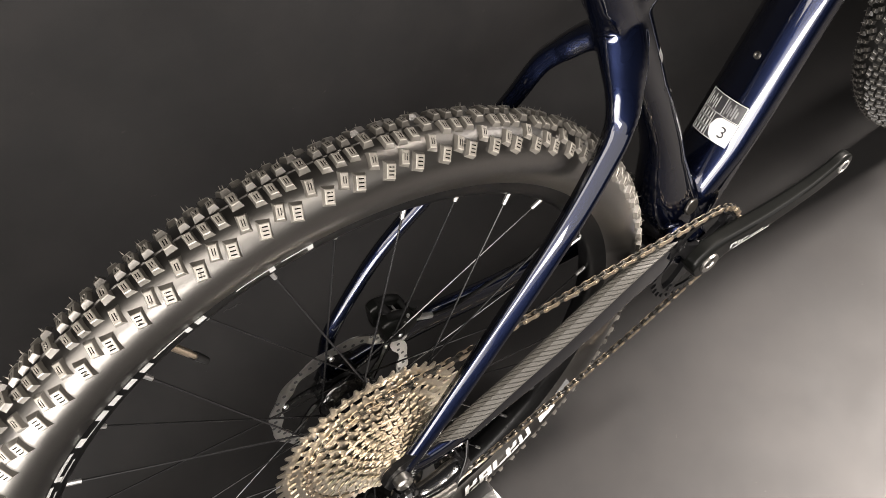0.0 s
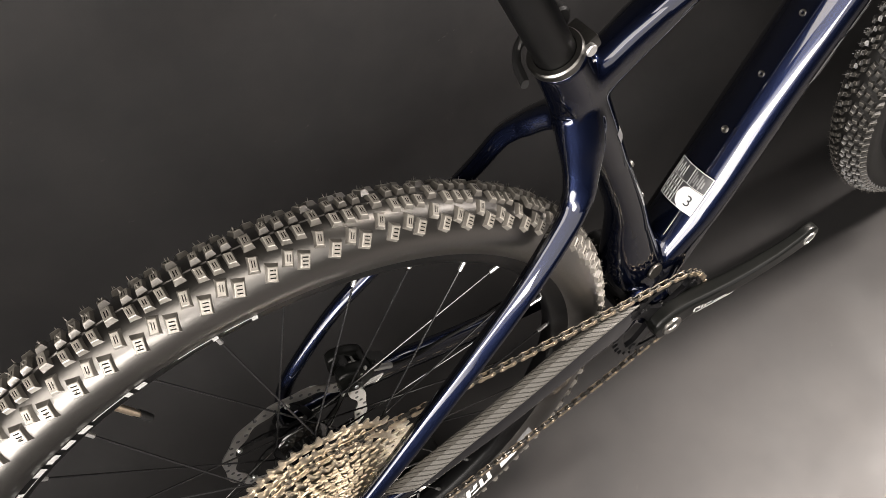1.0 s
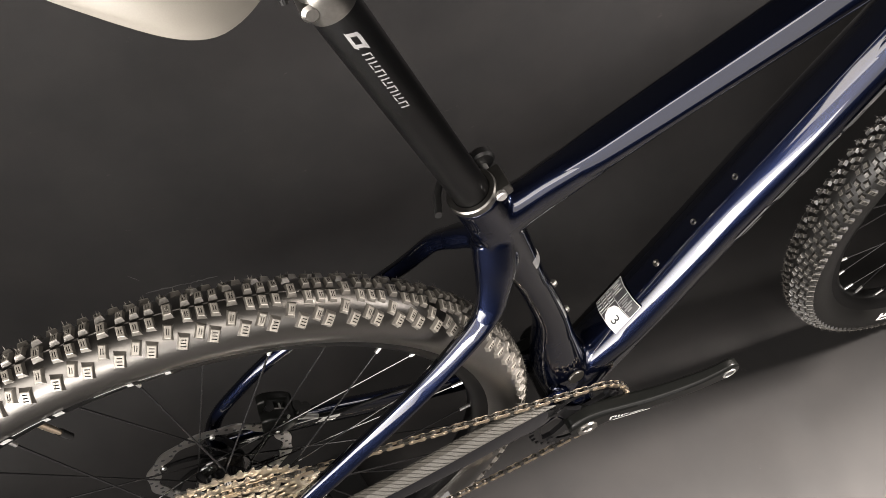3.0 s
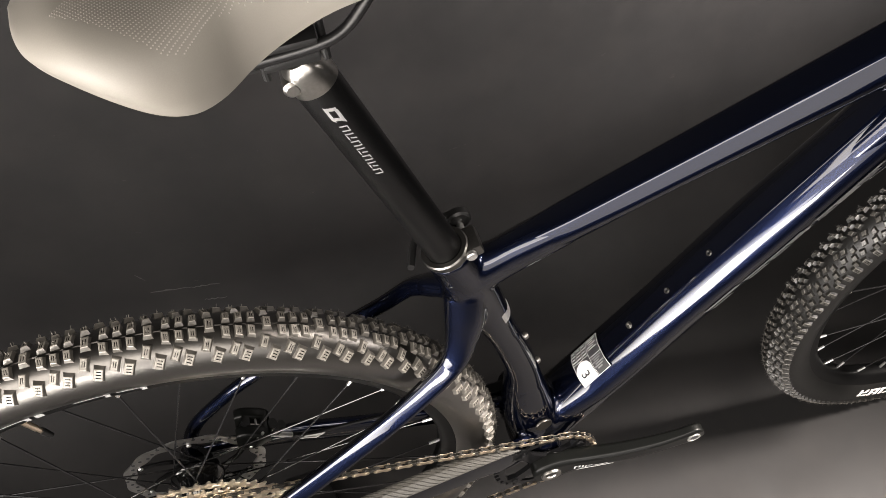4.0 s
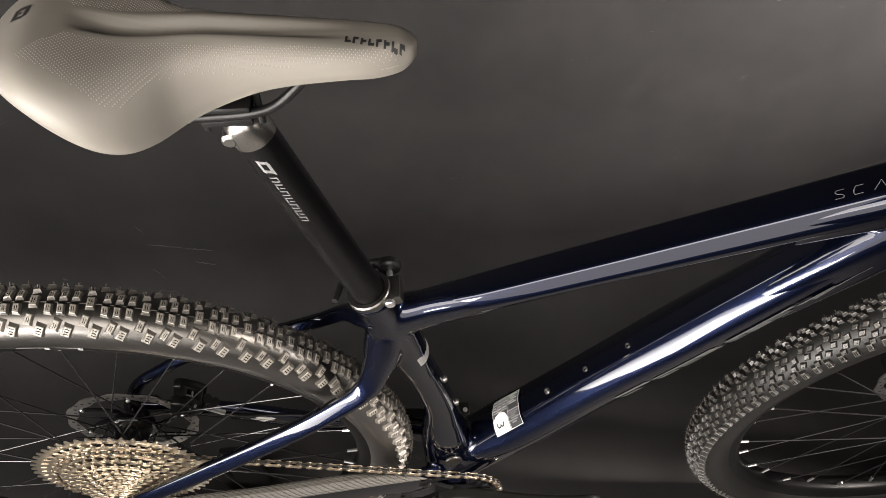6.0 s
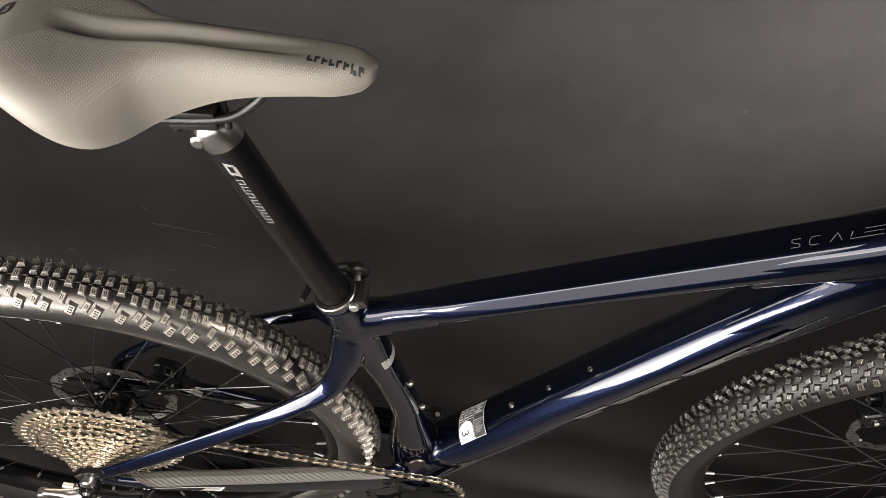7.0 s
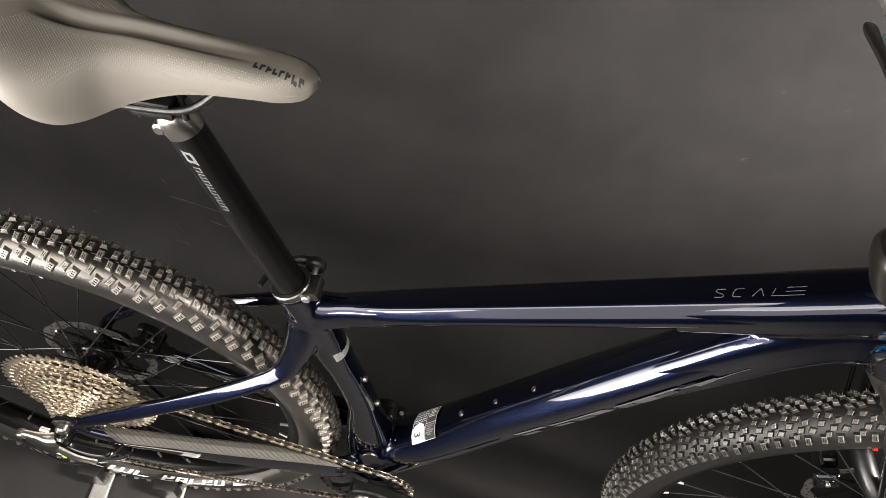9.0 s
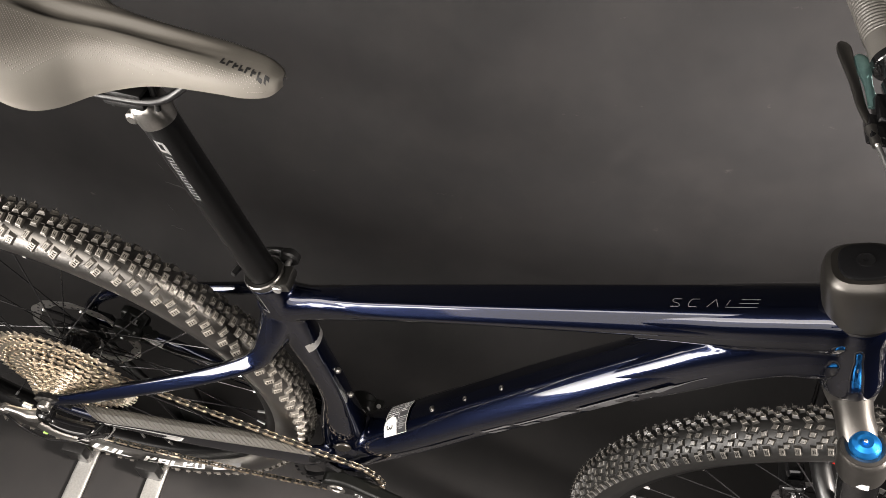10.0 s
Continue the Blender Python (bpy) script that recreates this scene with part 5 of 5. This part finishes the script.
part("bleed_nipple", moved(rod((0.006, -0.016, 0.014), (0.006, -0.018, 0.024), 0.0028, 0.0020, 12), cal), STEEL, caliper, "small bleed nipple")
part("brake_hose", pipe([(0.098, 0.040, 0.415), (0.125, 0.043, 0.385), (0.150, 0.049, 0.362), (0.20, 0.052, 0.349), (0.30, 0.046, 0.342), (0.38, 0.030, 0.345)], 0.0026, 50, 10), BLACK, caliper, "black brake hose")
part("hose_ferrule", rod((0.098, 0.040, 0.415), (0.122, 0.0425, 0.388), 0.0036, ring=12), STEEL, caliper, "silver hose ferrule")

# ---- fork, stem and handlebar ----
def along(s, side, out=0.0):
    """A point of a fork leg: s metres up the steering line from the front axle's level."""
    d = Vector((-0.407, 0, 0.9135))
    p = Vector((FA[0], side, FA[1])) + d * s
    return p + Vector((0.9135, 0, 0.407)) * out


BACK = -0.011
fork = part("fork", merge(
    loft([(*steer(0.787), 0.0262, 0.0262, 2.1), (*steer(0.776), 0.0255, 0.0245, 2.2), (*steer(0.764), 0.0265, 0.021, 2.4), (*steer(0.752), 0.022, 0.018, 2.4)], 14, 36),
    loft([(0.9330, -0.066, 0.752, 0.017, 0.0140, 2.3), (0.9270, -0.052, 0.760, 0.0175, 0.0165, 2.4), (0.9200, -0.030, 0.768, 0.0165, 0.0175, 2.4), (0.9175, 0, 0.772, 0.0190, 0.0185, 2.4),
          (0.9200, 0.030, 0.768, 0.0165, 0.0175, 2.4), (0.9270, 0.052, 0.760, 0.0175, 0.0165, 2.4), (0.9330, 0.066, 0.752, 0.017, 0.0140, 2.3)], 50, 28, side=(0.9135, 0, 0.407))), CROWNGREY, bicycle, "grey metallic suspension fork crown")
for s in (-1, 1):
    leg = lambda q, s=s: along(q, s * 0.061, BACK)
    part("crown_boss", loft([(*leg(0.392), 0.0190, 0.0190, 2), (*leg(0.398), 0.0215, 0.0215, 2), (*leg(0.425), 0.0222, 0.0222, 2), (*leg(0.440), 0.0218, 0.0218, 2), (*leg(0.445), 0.0190, 0.0190, 2)], 24, 40),
         CROWNGREY, fork, "grey metallic crown boss")
    part("stanchion", loft([(*leg(0.20), 0.0185, 0.0185, 2), (*leg(0.395), 0.0185, 0.0185, 2)], 2, 36), GLOSSBLACK, fork, "gloss black fork stanchion")
    part("fork_lower", loft([(*along(-0.02, s * 0.061), 0.014, 0.016, 2.2), (*along(0.02, s * 0.061, -0.004), 0.019, 0.019, 2), (*leg(0.14), 0.0225, 0.0225, 2), (*leg(0.235), 0.0235, 0.0235, 2),
                             (*leg(0.25), 0.0235, 0.0235, 2)], 24, 32), SATIN, fork, "satin black fork lower leg")
part("fork_arch", pipe([along(0.23, -0.061, -0.012), along(0.27, -0.050, -0.030), along(0.285, 0, -0.038), along(0.27, 0.050, -0.030), along(0.23, 0.061, -0.012)], 0.011, 30, 16), SATIN, fork, "satin black fork arch")
dialm = normal_pose(along(0.4455, -0.061, BACK), (-0.407, 0, 0.9135))
part("lockout_dial", moved(revolve([(1e-5, 0.0110), (0.0022, 0.0108), (0.0026, 0.0092), (0.0065, 0.0100), (0.0108, 0.0078), (0.0128, 0.0040), (0.0133, 0.0000)], "z", 44), dialm), BLUE, fork, "bright blue anodised lockout dial")
part("dial_collar", moved(revolve([(0.0135, 0.0), (0.0165, 0.0012), (0.0195, 0.0005), (0.0200, -0.003)], "z", 44), dialm), CROWNGREY, fork)
part("dial_screw", moved(disc(0.0020, 0.0085, 0.0113, "z", 14), dialm), STEEL, fork, "tiny steel screw")
lp = along(0.4045, -0.061, BACK)
part("print", [[lp + Vector((0.0222 * math.sin(radians(t)) * 0.95, -0.0222 * math.cos(radians(t)), 0)) + Vector((-0.407, 0, 0.9135)) * (0.0055 * k) for t in np.linspace(-42, 12, 8) for k in (-1, 1)],
               [(2 * i, 2 * i + 1, 2 * i + 3, 2 * i + 2) for i in range(7)]], WHITE, fork, "white printed block")
part("print", [[along(0.19, 0.061, BACK) + Vector((0.0238 * math.sin(radians(t)), -0.0238 * math.cos(radians(t)), 0)) + Vector((-0.407, 0, 0.9135)) * (0.014 * k) for t in np.linspace(-50, 10, 8) for k in (-1, 1)],
               [(2 * i, 2 * i + 1, 2 * i + 3, 2 * i + 2) for i in range(7)]], RED, fork, "red printed block")
fc = Matrix.Translation((FA[0] - 0.083, 0.056, FA[1] + 0.040)) @ Matrix.Rotation(radians(-25), 4, "Y")
fcal = part("front_caliper", moved(merge(block((0.032, 0.016, 0.042), (0, -0.012, 0), soft=0.006, seg=3), block((0.032, 0.016, 0.042), (0, 0.012, 0), soft=0.006, seg=3), block((0.012, 0.034, 0.046), (-0.012, 0, 0), soft=0.004),
                                         disc(0.011, -0.0225, -0.018, "y", 28, (0, 0, 0), 0.002)), fc), GLOSSBLACK, bicycle, "gloss black front brake caliper")
part("caliper_bolt", moved(disc(0.0035, -0.0245, -0.0215, "y", 16), fc), STEEL, fcal, "small steel bolt")
part("brake_hose", pipe([(FA[0] - 0.10, 0.052, 0.435), (FA[0] - 0.118, 0.058, 0.47), (FA[0] - 0.125, 0.075, 0.54), (FA[0] - 0.145, 0.092, 0.62), (FA[0] - 0.18, 0.090, 0.72), (FA[0] - 0.2, 0.07, 0.82), (FA[0] - 0.195, 0.03, 0.90)], 0.0026, 60, 10), BLACK, fcal, "black brake hose")
part("front_hub", moved(revolve([(0.0085, 0.052), (0.0125, 0.044), (0.0170, 0.038), (0.0270, 0.034), (0.0270, 0.030), (0.0160, 0.024), (0.0130, 0), (0.0150, -0.018), (0.0230, -0.020), (0.0230, -0.024), (0.0125, -0.030), (0.0085, -0.052)], "y", 40), FM),
     GLOSSBLACK, front, "gloss black front hub")

stem = part("stem", merge(
    loft([(*steer(0.888), 0.0265, 0.0275, 2.2), (*steer(0.905), 0.0270, 0.0290, 2.5), (*steer(0.925), 0.0265, 0.0300, 2.8), (*steer(0.938), 0.0245, 0.0280, 2.9), (*steer(0.943), 0.020, 0.0235, 2.9)], 30, 44),
    loft([(0.850, 0, 0.917, 0.0255, 0.0225, 2.8), (0.880, 0, 0.926, 0.0245, 0.020, 2.8), (0.905, 0, 0.934, 0.026, 0.0185, 2.6), (0.925, 0, 0.939, 0.027, 0.0170, 2.4)], 24, 36)), FORKGREY, bicycle, "dark grey satin stem")
part("spacer", loft([(*steer(0.8855), 0.0272, 0.0272, 2), (*steer(0.8885), 0.0272, 0.0272, 2)], 2, 40), GLOSSBLACK, stem, "thin black headset spacer")
capm = normal_pose(Vector(steer(0.9455)), (-0.407, 0, 0.9135))
part("top_cap", moved(merge(loft([(0, 0, -0.003, 0.0165, 0.0185, 2.8), (0, 0, 0.0008, 0.0165, 0.0185, 2.8), (0, 0, 0.0016, 0.0150, 0.0170, 2.8)], 8, 40, side=(0, 1, 0))), capm), BLACK, stem, "black stem top cap")
part("cap_bolt", moved(merge(revolve([(0.0065, 0.0014), (0.0065, 0.0024), (0.0060, 0.0026), (0.0040, 0.0020), (0.0016, 0.0020), (0.0014, 0.0002), (1e-5, 0.0002)], "z", 28)), capm), GLOSSBLACK, stem, "black cap bolt")
# bar: driveside and far side with grips
bar_path = lambda s: [(0.915, 0, 0.938), (0.914, s * 0.04, 0.938), (0.910, s * 0.10, 0.944), (0.903, s * 0.16, 0.949), (0.891, s * 0.25, 0.951), (0.874, s * 0.365, 0.953)]
handlebar = part("handlebar", merge(pipe(bar_path(1), 0.0120, 40, 24), pipe(bar_path(-1), 0.0120, 40, 24)), SATIN, bicycle, "satin black handlebar")
for s in (-1, 1):
    g0, g1 = Vector((0.8905, s * 0.252, 0.951)), Vector((0.8735, s * 0.372, 0.953))
    gd = (g1 - g0).normalized()
    gm = normal_pose(g0, gd)
    L = (g1 - g0).length
    gv, gf = [], []
    NZ, NA = int(L / 0.0007), 44
    for i in range(NZ + 1):
        z = L * i / NZ
        for k in range(NA):
            th = 2 * math.pi * k / NA
            r = 0.0186 - 0.0012 * min(1, z / 0.03)
            if z > 0.030:
                w = math.sin(2 * math.pi * z / 0.0046 + 3 * th)
                r += 0.0009 * max(-0.6, min(0.6, 1.6 * w)) + 0.0004
            if z > L - 0.004:
                r = 0.0186
            gv.append(Vector((r * math.cos(th), r * math.sin(th), z)))
    for i in range(NZ):
        for k in range(NA):
            gf.append((i * NA + k, i * NA + (k + 1) % NA, (i + 1) * NA + (k + 1) % NA, (i + 1) * NA + k))
    gf += [tuple(range(NA)), tuple(NZ * NA + k for k in range(NA))]
    part("grip", moved((gv, gf), gm), GRIPRUBBER, handlebar, "black rubber grip with slanted ribs", limit=50)
    part("grip_collar", moved(revolve([(0.0120, -0.0105), (0.0185, -0.0105), (0.0194, -0.0095), (0.0194, -0.0010), (0.0186, 0.0), (0.0120, 0.0)], "z", 36, closed=True), gm), GLOSSBLACK, handlebar, "black lock-on collar")
    part("print", moved(revolve([(0.01955, -0.0072), (0.01955, -0.0036)], "z", 4, arc=(150, 168)), gm), GREYPRINT, handlebar, "small light printed bar")
# remote with two levers under the far grip
remote = part("remote_lever", merge(
    moved(revolve([(0.0122, -0.008), (0.0172, -0.008), (0.0172, 0.008), (0.0122, 0.008)], "z", 32, closed=True), normal_pose((0.896, 0.212, 0.950), (-0.12, 1, 0))),
    block((0.030, 0.034, 0.014), (0.888, 0.190, 0.938), soft=0.004), block((0.020, 0.030, 0.012), (0.876, 0.168, 0.933), soft=0.003)), GLOSSBLACK, bicycle, "black handlebar remote with two thumb levers")
part("paddle", loft([(0.870, 0.170, 0.934, 0.0025, 0.0040, 2.4), (0.8635, 0.193, 0.935, 0.0025, 0.0045, 2.4), (0.8600, 0.224, 0.936, 0.003, 0.0050, 2.4), (0.8560, 0.250, 0.937, 0.003, 0.0062, 2.6), (0.8545, 0.268, 0.937, 0.003, 0.0076, 2.8),
                     (0.8545, 0.279, 0.937, 0.0025, 0.0068, 2.8), (0.8550, 0.284, 0.937, 0.001, 0.004, 2.4)], 30, 16, side=(0, 0, 1)), CROWNGREY, remote, "dark grey metal paddle")
part("paddle", loft([(0.8745, 0.196, 0.935, 0.0025, 0.0050, 2.4), (0.8735, 0.212, 0.936, 0.0025, 0.0045, 2.4), (0.8725, 0.228, 0.936, 0.0028, 0.0045, 2.4), (0.8705, 0.248, 0.937, 0.003, 0.0075, 2.6), (0.8705, 0.263, 0.937, 0.0025, 0.0080, 2.6),
                     (0.8715, 0.269, 0.937, 0.001, 0.004, 2.4)], 26, 16, side=(0, 0, 1)), TEAL, remote, "pale teal anodised paddle")
part("remote_cable", pipe([(0.871, 0.155, 0.934), (0.875, 0.138, 0.934), (0.886, 0.105, 0.931), (0.92, 0.07, 0.925)], 0.0024, 24, 10), STEEL, remote, "silver cable end")
part("barrel", rod((0.8685, 0.168, 0.935), (0.8725, 0.146, 0.934), 0.0052, 0.0042, 14), GREYALLOY, remote, "grey barrel adjuster")
part("brake_lever_clamp", merge(block((0.026, 0.030, 0.022), (0.907, 0.150, 0.947), soft=0.005), block((0.018, 0.060, 0.016), (0.926, 0.160, 0.940), soft=0.006)), GLOSSBLACK, handlebar, "black brake lever body")

# ---- prints and the label on the frame ----
DT_EDGE = np.array(DT_HALF)
DT_TURN = np.degrees(np.arctan2(DT_EDGE[:, 0] * 0.0365, DT_EDGE[:, 1] * 0.0313))


def on_down_tube(u0, u1, v0, v1, lift=0.0006, n=4, skew=0.0):
    """A print on the down tube: u metres along its line, v degrees from its upper face towards the driveside."""
    d = Vector((0.599, 0, 0.801))
    up = Vector((-0.801, 0, 0.599))
    vs, fs = [], []
    for i in range(n + 1):
        for j in range(n + 1):
            u = u0 + (u1 - u0) * i / n + skew * j / n
            v = v0 + (v1 - v0) * j / n
            base = Vector((0.594, 0, 0.5255)) + d * u
            w, h = np.interp(base.x, (0.505, 0.594, 0.66, 0.72, 0.77), (0.0375, 0.0344, 0.0340, 0.0315, 0.0290)), 0.0313
            cx, cy = np.interp(abs(v), DT_TURN, DT_EDGE[:, 0]), np.interp(abs(v), DT_TURN, DT_EDGE[:, 1])
            side = -math.copysign(w * cx, v)
            out = Vector((0, side, 0)) + up * (h * cy)
            vs.append(base + out + out.normalized() * lift)
    for i in range(n):
        for j in range(n):
            k = i * (n + 1) + j
            fs.append((k, k + 1, k + n + 2, k + n + 1))
    return vs, fs


part("label", on_down_tube(-0.1615, -0.1130, -41, 38, 0.0008, 12), LABELBLACK, frame_part, "black and white specification label")
for u0, u1, v0, v1 in ((-0.1615, -0.1609, -41, 38), (-0.1136, -0.1130, -41, 38), (-0.1609, -0.1136, -41, -40), (-0.1609, -0.1136, 37, 38), (-0.1336, -0.1331, -40, 37), (-0.1520, -0.1515, -40, -10),
                       (-0.1428, -0.1423, -40, -10), (-0.1609, -0.1336, -10, -9), (-0.1331, -0.1136, -1, 0)):
    part("label_line", on_down_tube(u0, u1, v0, v1, 0.0011, 12), WHITE, frame_part, "thin white label border")
part("label_field", on_down_tube(-0.1607, -0.1345, 8, 37, 0.0012, 10), WHITE, frame_part, "white label field")
roof = [on_down_tube(u, u, v, v + 0.01, 0.0014, 1)[0][0] for u, v in ((-0.1607, 8), (-0.1570, -2), (-0.1476, -8), (-0.1385, -2), (-0.1345, 8))]
part("label_field", (roof, [(0, 1, 2, 3, 4)]), WHITE, frame_part, "white label field", smooth=False)
for k in range(3):
    for j in range(4):
        part("print", on_down_tube(-0.1598 + k * 0.0092, (-0.1532 if j % 2 else -0.1550) + k * 0.0092, -37 + j * 7, -34.6 + j * 7, 0.0012, 4), WHITE, frame_part, "fine light line")
for k in range(5):
    part("print", on_down_tube(-0.1318 + 0.002 * (k % 3), -0.1165 - k % 2 * 0.004, -37 + k * 5, -35 + k * 5, 0.0012, 4), WHITE, frame_part, "fine light line")
for k in range(6):
    part("print", on_down_tube(-0.1320 + k % 2 * 0.003, -0.1152 - k % 3 * 0.003, 3 + k * 4.4, 6 + k * 4.4, 0.0012, 5), GREYPRINT, frame_part, "fine grey line")
# the figure 3 on the white field
txt = bpy.data.curves.new("figure", "FONT")
txt.body, txt.size, txt.align_x, txt.align_y, txt.extrude = "3", 0.0185, "CENTER", "CENTER", 0.00005
tob = new("figure", txt)
dg = bpy.context.evaluated_depsgraph_get()
figure = bpy.data.meshes.new_from_object(tob.evaluated_get(dg))
bpy.data.objects.remove(tob)
bpy.data.curves.remove(txt)
figure.materials.clear()
figure.materials.append(LABELBLACK)
fx = Vector((0.599, 0, 0.801))
v1_, v2_ = on_down_tube(-0.1490, -0.1490, 8, 32, 0.0015, 1)[0][:2]
fy = (v2_ - v1_).normalized()
fz = fy.cross(fx)
if fz.y > 0:
    fz = -fz
ctr = (v1_ + v2_) / 2 + fz * 0.0012
placed("figure", figure, Matrix.Translation(ctr) @ Matrix((fy, fx, fz)).transposed().to_4x4(), frame_part, "printed figure three")
# block shapes low on the driveside of the down tube: two with a head bar and a foot, one rounded, one cut
for u0, u1, v0, v1, lift in ((0.236, 0.274, 88, 95, 0.0022), (0.272, 0.309, 92, 99, 0.0024), (0.250, 0.277, 95, 122, 0.0022), (0.157, 0.233, 84, 91, 0.0014), (0.177, 0.203, 91, 114, 0.0010),
                             (0.064, 0.140, 83, 88, 0.0008), (0.120, 0.146, 86, 100, 0.0008), (0.066, 0.090, 94, 106, 0.0008), (0.010, 0.056, 80, 86, 0.0008), (0.014, 0.040, 92, 104, 0.0008)):
    part("print", on_down_tube(u0, u1, v0, v1, lift, 8, 0.005), DARKPRINT, frame_part, "grey printed block")
for u0, u1, v0, v1, lift in ((0.280, 0.303, 100, 120, 0.0022), (0.205, 0.226, 93, 112, 0.0012), (0.157, 0.175, 93, 112, 0.0010), (0.096, 0.118, 90, 108, 0.0008)):
    part("print", on_down_tube(u0, u1, v0, v1, lift, 8, 0.005), LABELBLACK, frame_part, "black printed block")
# thin strokes on the top tube
def on_top_tube(x, y, lift=0.0017):
    z = np.interp(x, (0.70, 0.78, 0.835), (0.8093 + 0.0254, 0.8388 + 0.0275, 0.860 + 0.0299))
    return Vector((x, y, z + lift - 0.9 * y * y * 8))


def stroke(x0, y0, x1, y1, t=0.00028):
    a, b = Vector((x0, y0)), Vector((x1, y1))
    d = (b - a).normalized()
    nn = Vector((-d.y, d.x)) * t
    q = [on_top_tube(*(p + s * nn)) for p, s in ((a, -1), (b, -1), (b, 1), (a, 1))]
    part("print", (q, [(0, 1, 2, 3)]), STROKEGREY, frame_part, "thin light printed stroke")


for x in (0.7232, 0.7372):
    stroke(x - 0.0002, -0.0098, x + 0.0056, -0.0098)
    stroke(x + 0.0026, -0.0022, x + 0.0084, -0.0022)
    bend = ((0.0026, -0.0022), (0.0012, -0.0038), (0.0022, -0.0054)) if x < 0.73 else ((0.0026, -0.0022), (0.0004, -0.0048), (-0.0006, -0.0080))
    for (p, q), (u, v) in zip(bend[:-1], bend[1:]):
        stroke(x + p, q, x + u, v)
    tail = ((0.0022, -0.0054), (0.0056, -0.0066), (0.0068, -0.0084), (0.0056, -0.0098)) if x < 0.73 else ((-0.0006, -0.0080), (-0.0002, -0.0098))
    for (p, q), (u, v) in zip(tail[:-1], tail[1:]):
        stroke(x + p, q, x + u, v)
stroke(0.7508, -0.0098, 0.7578, -0.0022)
stroke(0.7578, -0.0022, 0.7592, -0.0098)
stroke(0.7645, -0.0098, 0.7880, -0.0098)
stroke(0.7655, -0.0080, 0.7682, -0.0030)
stroke(0.7750, -0.0060, 0.7890, -0.0060)
stroke(0.7765, -0.0022, 0.7905, -0.0022)
# ---- the stand under the rear wheel ----
stand = thing("bike_stand", "brushed silver floor stand with black plastic blocks holding the rear wheel", "bike stand")
for x0, x1 in ((-0.074, -0.066), (0.058, 0.069)):
    part("leg", loft([(x0, 0.05, 0.006, 0.0155, 0.004, 5), (x0, -0.03, 0.006, 0.0155, 0.004, 5), (x1, -0.16, 0.006, 0.0165, 0.004, 5), (x1, -0.22, 0.006, 0.0165, 0.004, 5)], 14, 16, side=(1, 0, 0)), ALLOY, stand, "flat brushed silver leg")
part("cross_bar", block((0.17, 0.034, 0.008), (-0.01, -0.205, 0.014), soft=0.002), ALLOY, stand, "flat brushed silver cross bar")
for x, y in ((-0.085, 0.046), (0.052, 0.046), (-0.085, -0.040), (0.052, -0.040)):
    part("cradle_block", block((0.040, 0.018, 0.05), (x, y, 0.034), soft=0.004), PLASTIC, stand, "black plastic cradle block")
part("side_plate", loft([(0.092, 0.074, 0.004, 0.027, 0.005, 6), (0.092, 0.074, 0.10, 0.027, 0.005, 6), (0.092, 0.072, 0.185, 0.027, 0.005, 6)], 8, 20, side=(1, 0, 0)), PLASTIC, stand, "black flat side plate")
part("hook_arm", loft([(-0.016, 0.080, 0.345, 0.013, 0.005, 4), (-0.022, 0.080, 0.27, 0.014, 0.005, 4), (0.000, 0.080, 0.17, 0.015, 0.005, 4), (0.045, 0.078, 0.06, 0.016, 0.005, 4), (0.06, 0.078, 0.006, 0.016, 0.005, 4)], 20, 18, side=(1, 0, 0)), PLASTIC,
     stand, "black hook arm at the axle")
